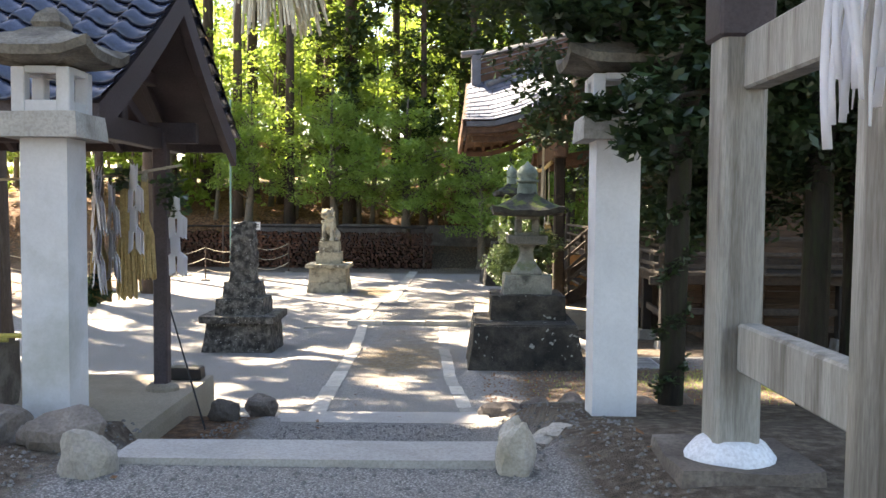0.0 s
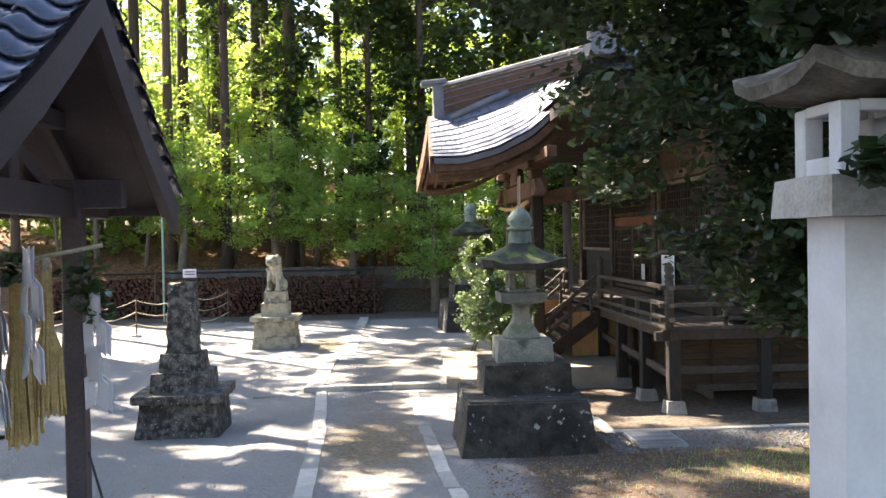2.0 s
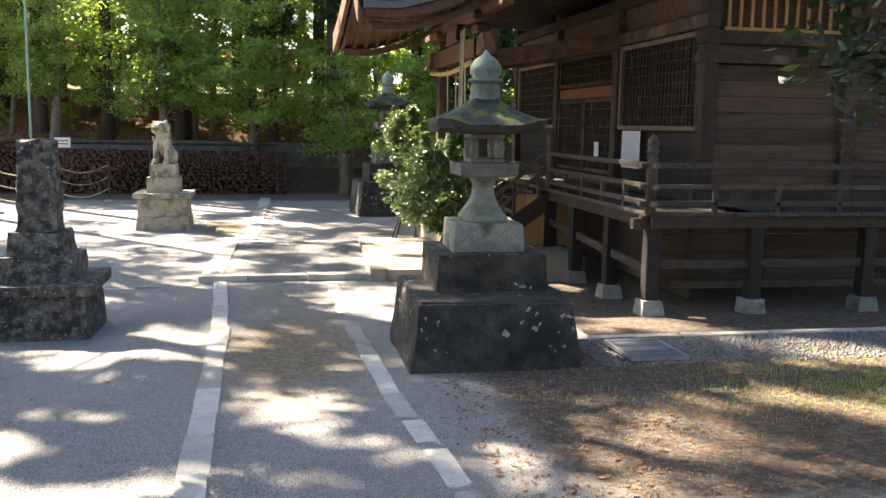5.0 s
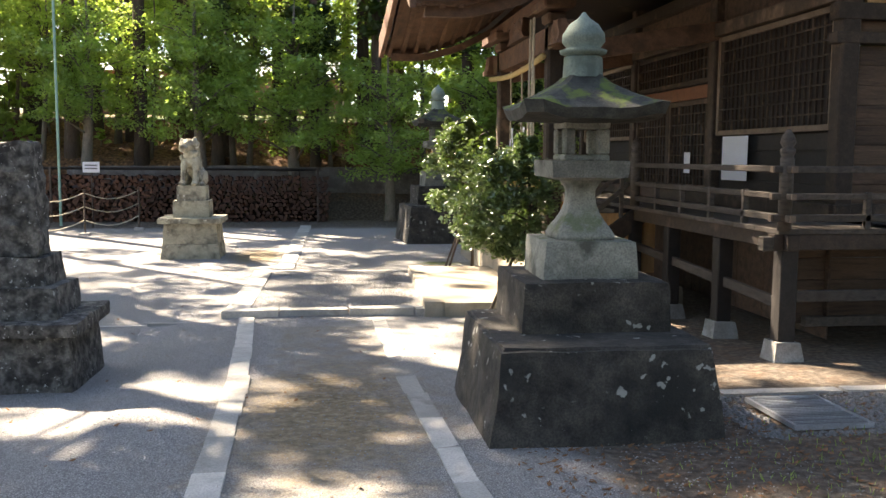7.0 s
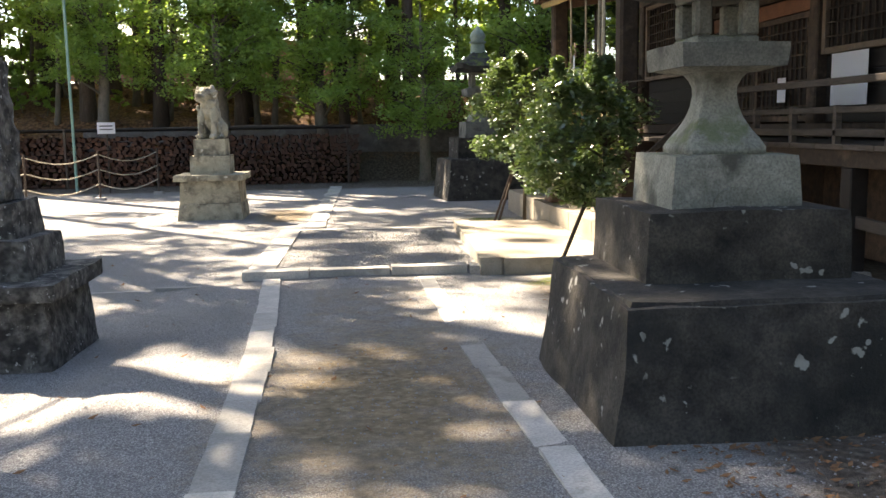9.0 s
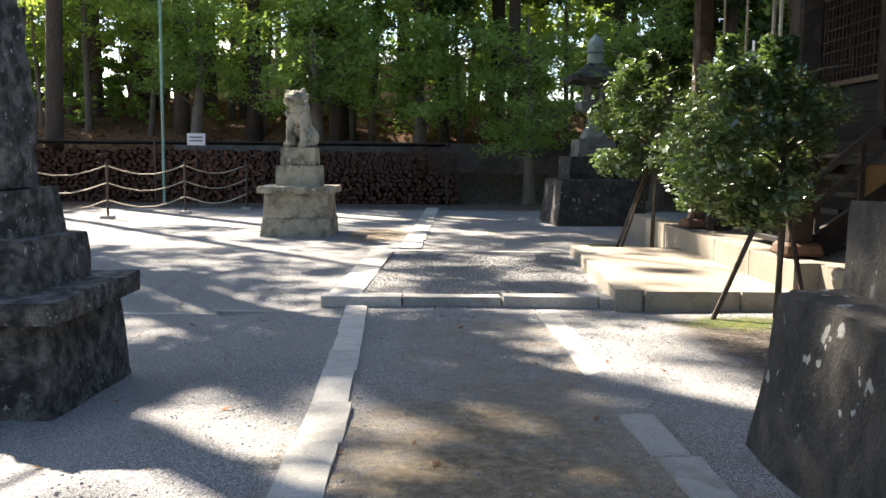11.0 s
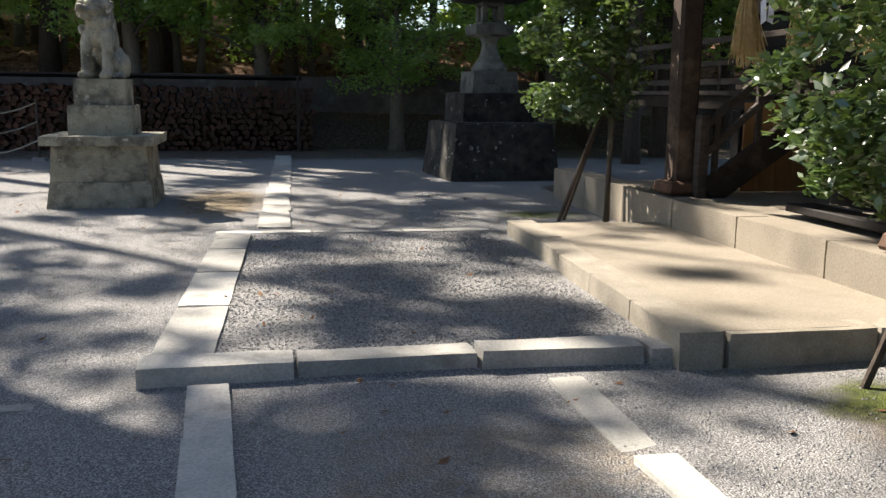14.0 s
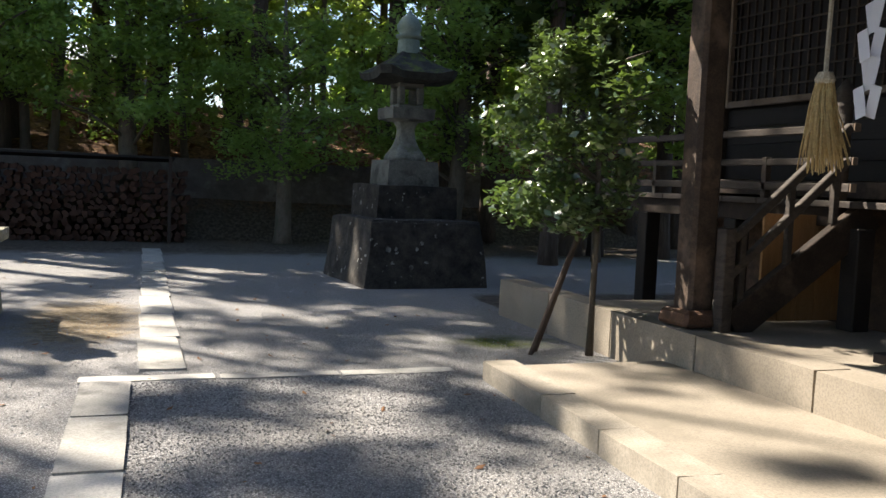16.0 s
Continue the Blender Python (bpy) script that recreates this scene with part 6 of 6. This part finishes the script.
def far_house(at, w, d, h):
    r = thing("far_house", "distant house with pale roof and reddish walls", "house", at)
    part("wall", box((0, 0, h / 2), (w, d, h), bevel=0), M["farwall"], r)
    bm = bmesh.new()
    a = [bm.verts.new(p) for p in ((-w / 2 - 0.6, -d / 2 - 0.6, h), (w / 2 + 0.6, -d / 2 - 0.6, h), (w / 2 + 0.6, d / 2 + 0.6, h), (-w / 2 - 0.6, d / 2 + 0.6, h), (-w / 2 - 0.6, 0, h + 1.8), (w / 2 + 0.6, 0, h + 1.8))]
    for f in ((0, 1, 5, 4), (2, 3, 4, 5), (1, 2, 5), (3, 0, 4), (3, 2, 1, 0)):
        bm.faces.new([a[i] for i in f])
    part("roof", bm, M["farroof"], r)
    for i in range(3):
        part("window", box((-w / 3 + i * w / 3, -d / 2 - 0.02, h * 0.55), (1.2, 0.06, 1.1), bevel=0), M["ridge"], r)


far_house((-17, 84, ground_z(-17, 84)), 9, 6, 3.2)
far_house((-4, 96, ground_z(-4, 96)), 10, 6, 3.4)


# ---- rocks, pebbles, fallen leaves ----
def boulder(at, s, material, label, seed, rz=0.0, lumps=0.55):
    bm = bmesh.new()
    bmesh.ops.create_icosphere(bm, subdivisions=3, radius=0.5)
    for v in bm.verts:
        v.co = Vector((v.co.x * s[0], v.co.y * s[1], v.co.z * s[2])) * (1 + lumps * noise.noise(v.co * 1.7 + Vector((seed * 3.1, 0, 0))) + 0.22 * noise.noise(v.co * 4 + Vector((0, seed, 0))) + 0.07 * noise.noise(v.co * 11))
    ob = part("boulder", bm, material, None)
    ob.matrix_basis = pose(*at, 0, 0, rz)
    tagged(ob, label, "rock")


boulder((0.25, 4.12, 1.85), (0.17, 0.16, 0.3), M["pale_rock"], "upright pale boulder beside the kerb", 1, lumps=0.3)
boulder((-1.66, 4.05, 1.8), (0.24, 0.24, 0.32), M["pale_rock"], "mossy pale boulder beside the kerb", 2, lumps=0.3)
for i in range(6):
    boulder((-2.0 - 0.36 * i, 4.5 + 0.1 * (i % 2), 1.78), (0.42, 0.36, 0.3), M["rock"], "dark edging rock at the entrance", 10 + i, i * 40)
for i, x in enumerate((0.42, 0.78, 1.12, 1.46, 1.8, 2.2)):
    boulder((x + 0.1, 9.0 + 0.05 * (i % 3), 0.88), (0.42 - 0.04 * (i % 2), 0.32, 0.26 + 0.05 * (i % 3)), M["rock"], "dark rock in the edging row", 20 + i, i * 50)
for i, x in enumerate((-1.9, -2.2)):
    boulder((x, 8.95 - 0.25 * i, 0.95), (0.3, 0.28, 0.26), M["rock"], "dark rock beside the landing", 30 + i, i * 70)
boulder((0.62, 5.1, 1.68), (0.36, 0.24, 0.14), M["pale_rock"], "flat pale stone sunk in gravel", 40)


def scatter(name, label, n, area, size, material, seed, flatten=0.6, keep=None, leaf=False):
    rng = np.random.default_rng(seed)
    verts, faces = [], []
    while n > 0:
        x, y = rng.uniform(area[0], area[1]), rng.uniform(area[2], area[3])
        if keep and not keep(x, y):
            continue
        n -= 1
        z = ground_z(x, y)
        s = size * rng.uniform(0.5, 1.5)
        a = rng.uniform(0, 6.28)
        b = len(verts)
        ca, sa = math.cos(a) * s, math.sin(a) * s
        if leaf:
            t = rng.uniform(0.1, 0.7) * s
            verts += [(x - ca, y - sa, z + 0.006), (x - sa * 0.5, y + ca * 0.5, z + 0.008 + t * 0.4), (x + ca, y + sa, z + 0.008 + t), (x + sa * 0.5, y - ca * 0.5, z + 0.006)]
            faces += [(b, b + 2, b + 1), (b, b + 3, b + 2)]
        else:
            h = s * flatten
            verts += [(x + ca, y + sa, z), (x - sa * 0.8, y + ca * 0.8, z), (x - ca, y - sa, z), (x + sa * 0.8, y - ca * 0.8, z), (x + ca * 0.5, y + sa * 0.5, z + h), (x - sa * 0.45, y + ca * 0.45, z + h * 1.1), (x - ca * 0.5, y - sa * 0.5, z + h), (x + sa * 0.4, y - ca * 0.4, z + h * 0.9)]
            faces += [(b, b + 1, b + 5, b + 4), (b + 1, b + 2, b + 6, b + 5), (b + 2, b + 3, b + 7, b + 6), (b + 3, b, b + 4, b + 7), (b + 4, b + 5, b + 6, b + 7)]
    return tagged(raw(name, verts, faces, material), label, "gravel" if not leaf else "leaves", kind="stuff")


scatter("yard_gravel", "loose grey gravel stones on the yard", 26000, (-6, 2.6, 11, 30), 0.008, M["pebble"], 1)
scatter("walk_gravel", "loose grey gravel on the raised walk", 14000, (-2.0, 0.65, 21.6, 26.6), 0.008, M["pebble"], 7)
scatter("front_gravel", "loose grey gravel before the steps", 6000, (-2.2, 0.9, 2.4, 8.5), 0.011, M["pebble"], 2)
scatter("court_gravel", "coarse pale gravel beside the hall curb", 5000, (2.5, 9.5, 14.5, 15.88), 0.026, M["pebble"], 3, keep=lambda x, y: not (2.78 < x < 3.52 and 14.62 < y < 15.58))
scatter("fallen_leaves", "brown leaves fallen on soil", 6500, (0.5, 8, 9.6, 15.5), 0.024, M["litter"], 4, leaf=True)
scatter("bank_leaves", "thick brown leaf litter on the bank", 9000, (-22, 14, 42.5, 56), 0.1, M["litter"], 5, leaf=True)
scatter("yard_leaves", "scattered dry leaves on gravel", 700, (-7, 3, 2.5, 36), 0.028, M["litter"], 6, leaf=True)


def grass_tufts():
    rng = np.random.default_rng(8)
    verts, faces = [], []
    for _ in range(5200):
        x, y = rng.normal(5.8, 1.9), rng.normal(13.4, 0.7)
        if x < 1.2:
            continue
        z = ground_z(x, y)
        h, a = rng.uniform(0.02, 0.06), rng.uniform(0, 6.28)
        b = len(verts)
        verts += [(x - 0.006 * math.cos(a), y - 0.006 * math.sin(a), z - 0.01), (x + 0.006 * math.cos(a), y + 0.006 * math.sin(a), z - 0.01), (x + rng.uniform(-0.03, 0.03), y + rng.uniform(-0.03, 0.03), z + h)]
        faces.append((b, b + 1, b + 2))
    tagged(raw("grass", verts, faces, M["maple"]), "short sparse grass beside the gravel", "grass", kind="stuff")


grass_tufts()
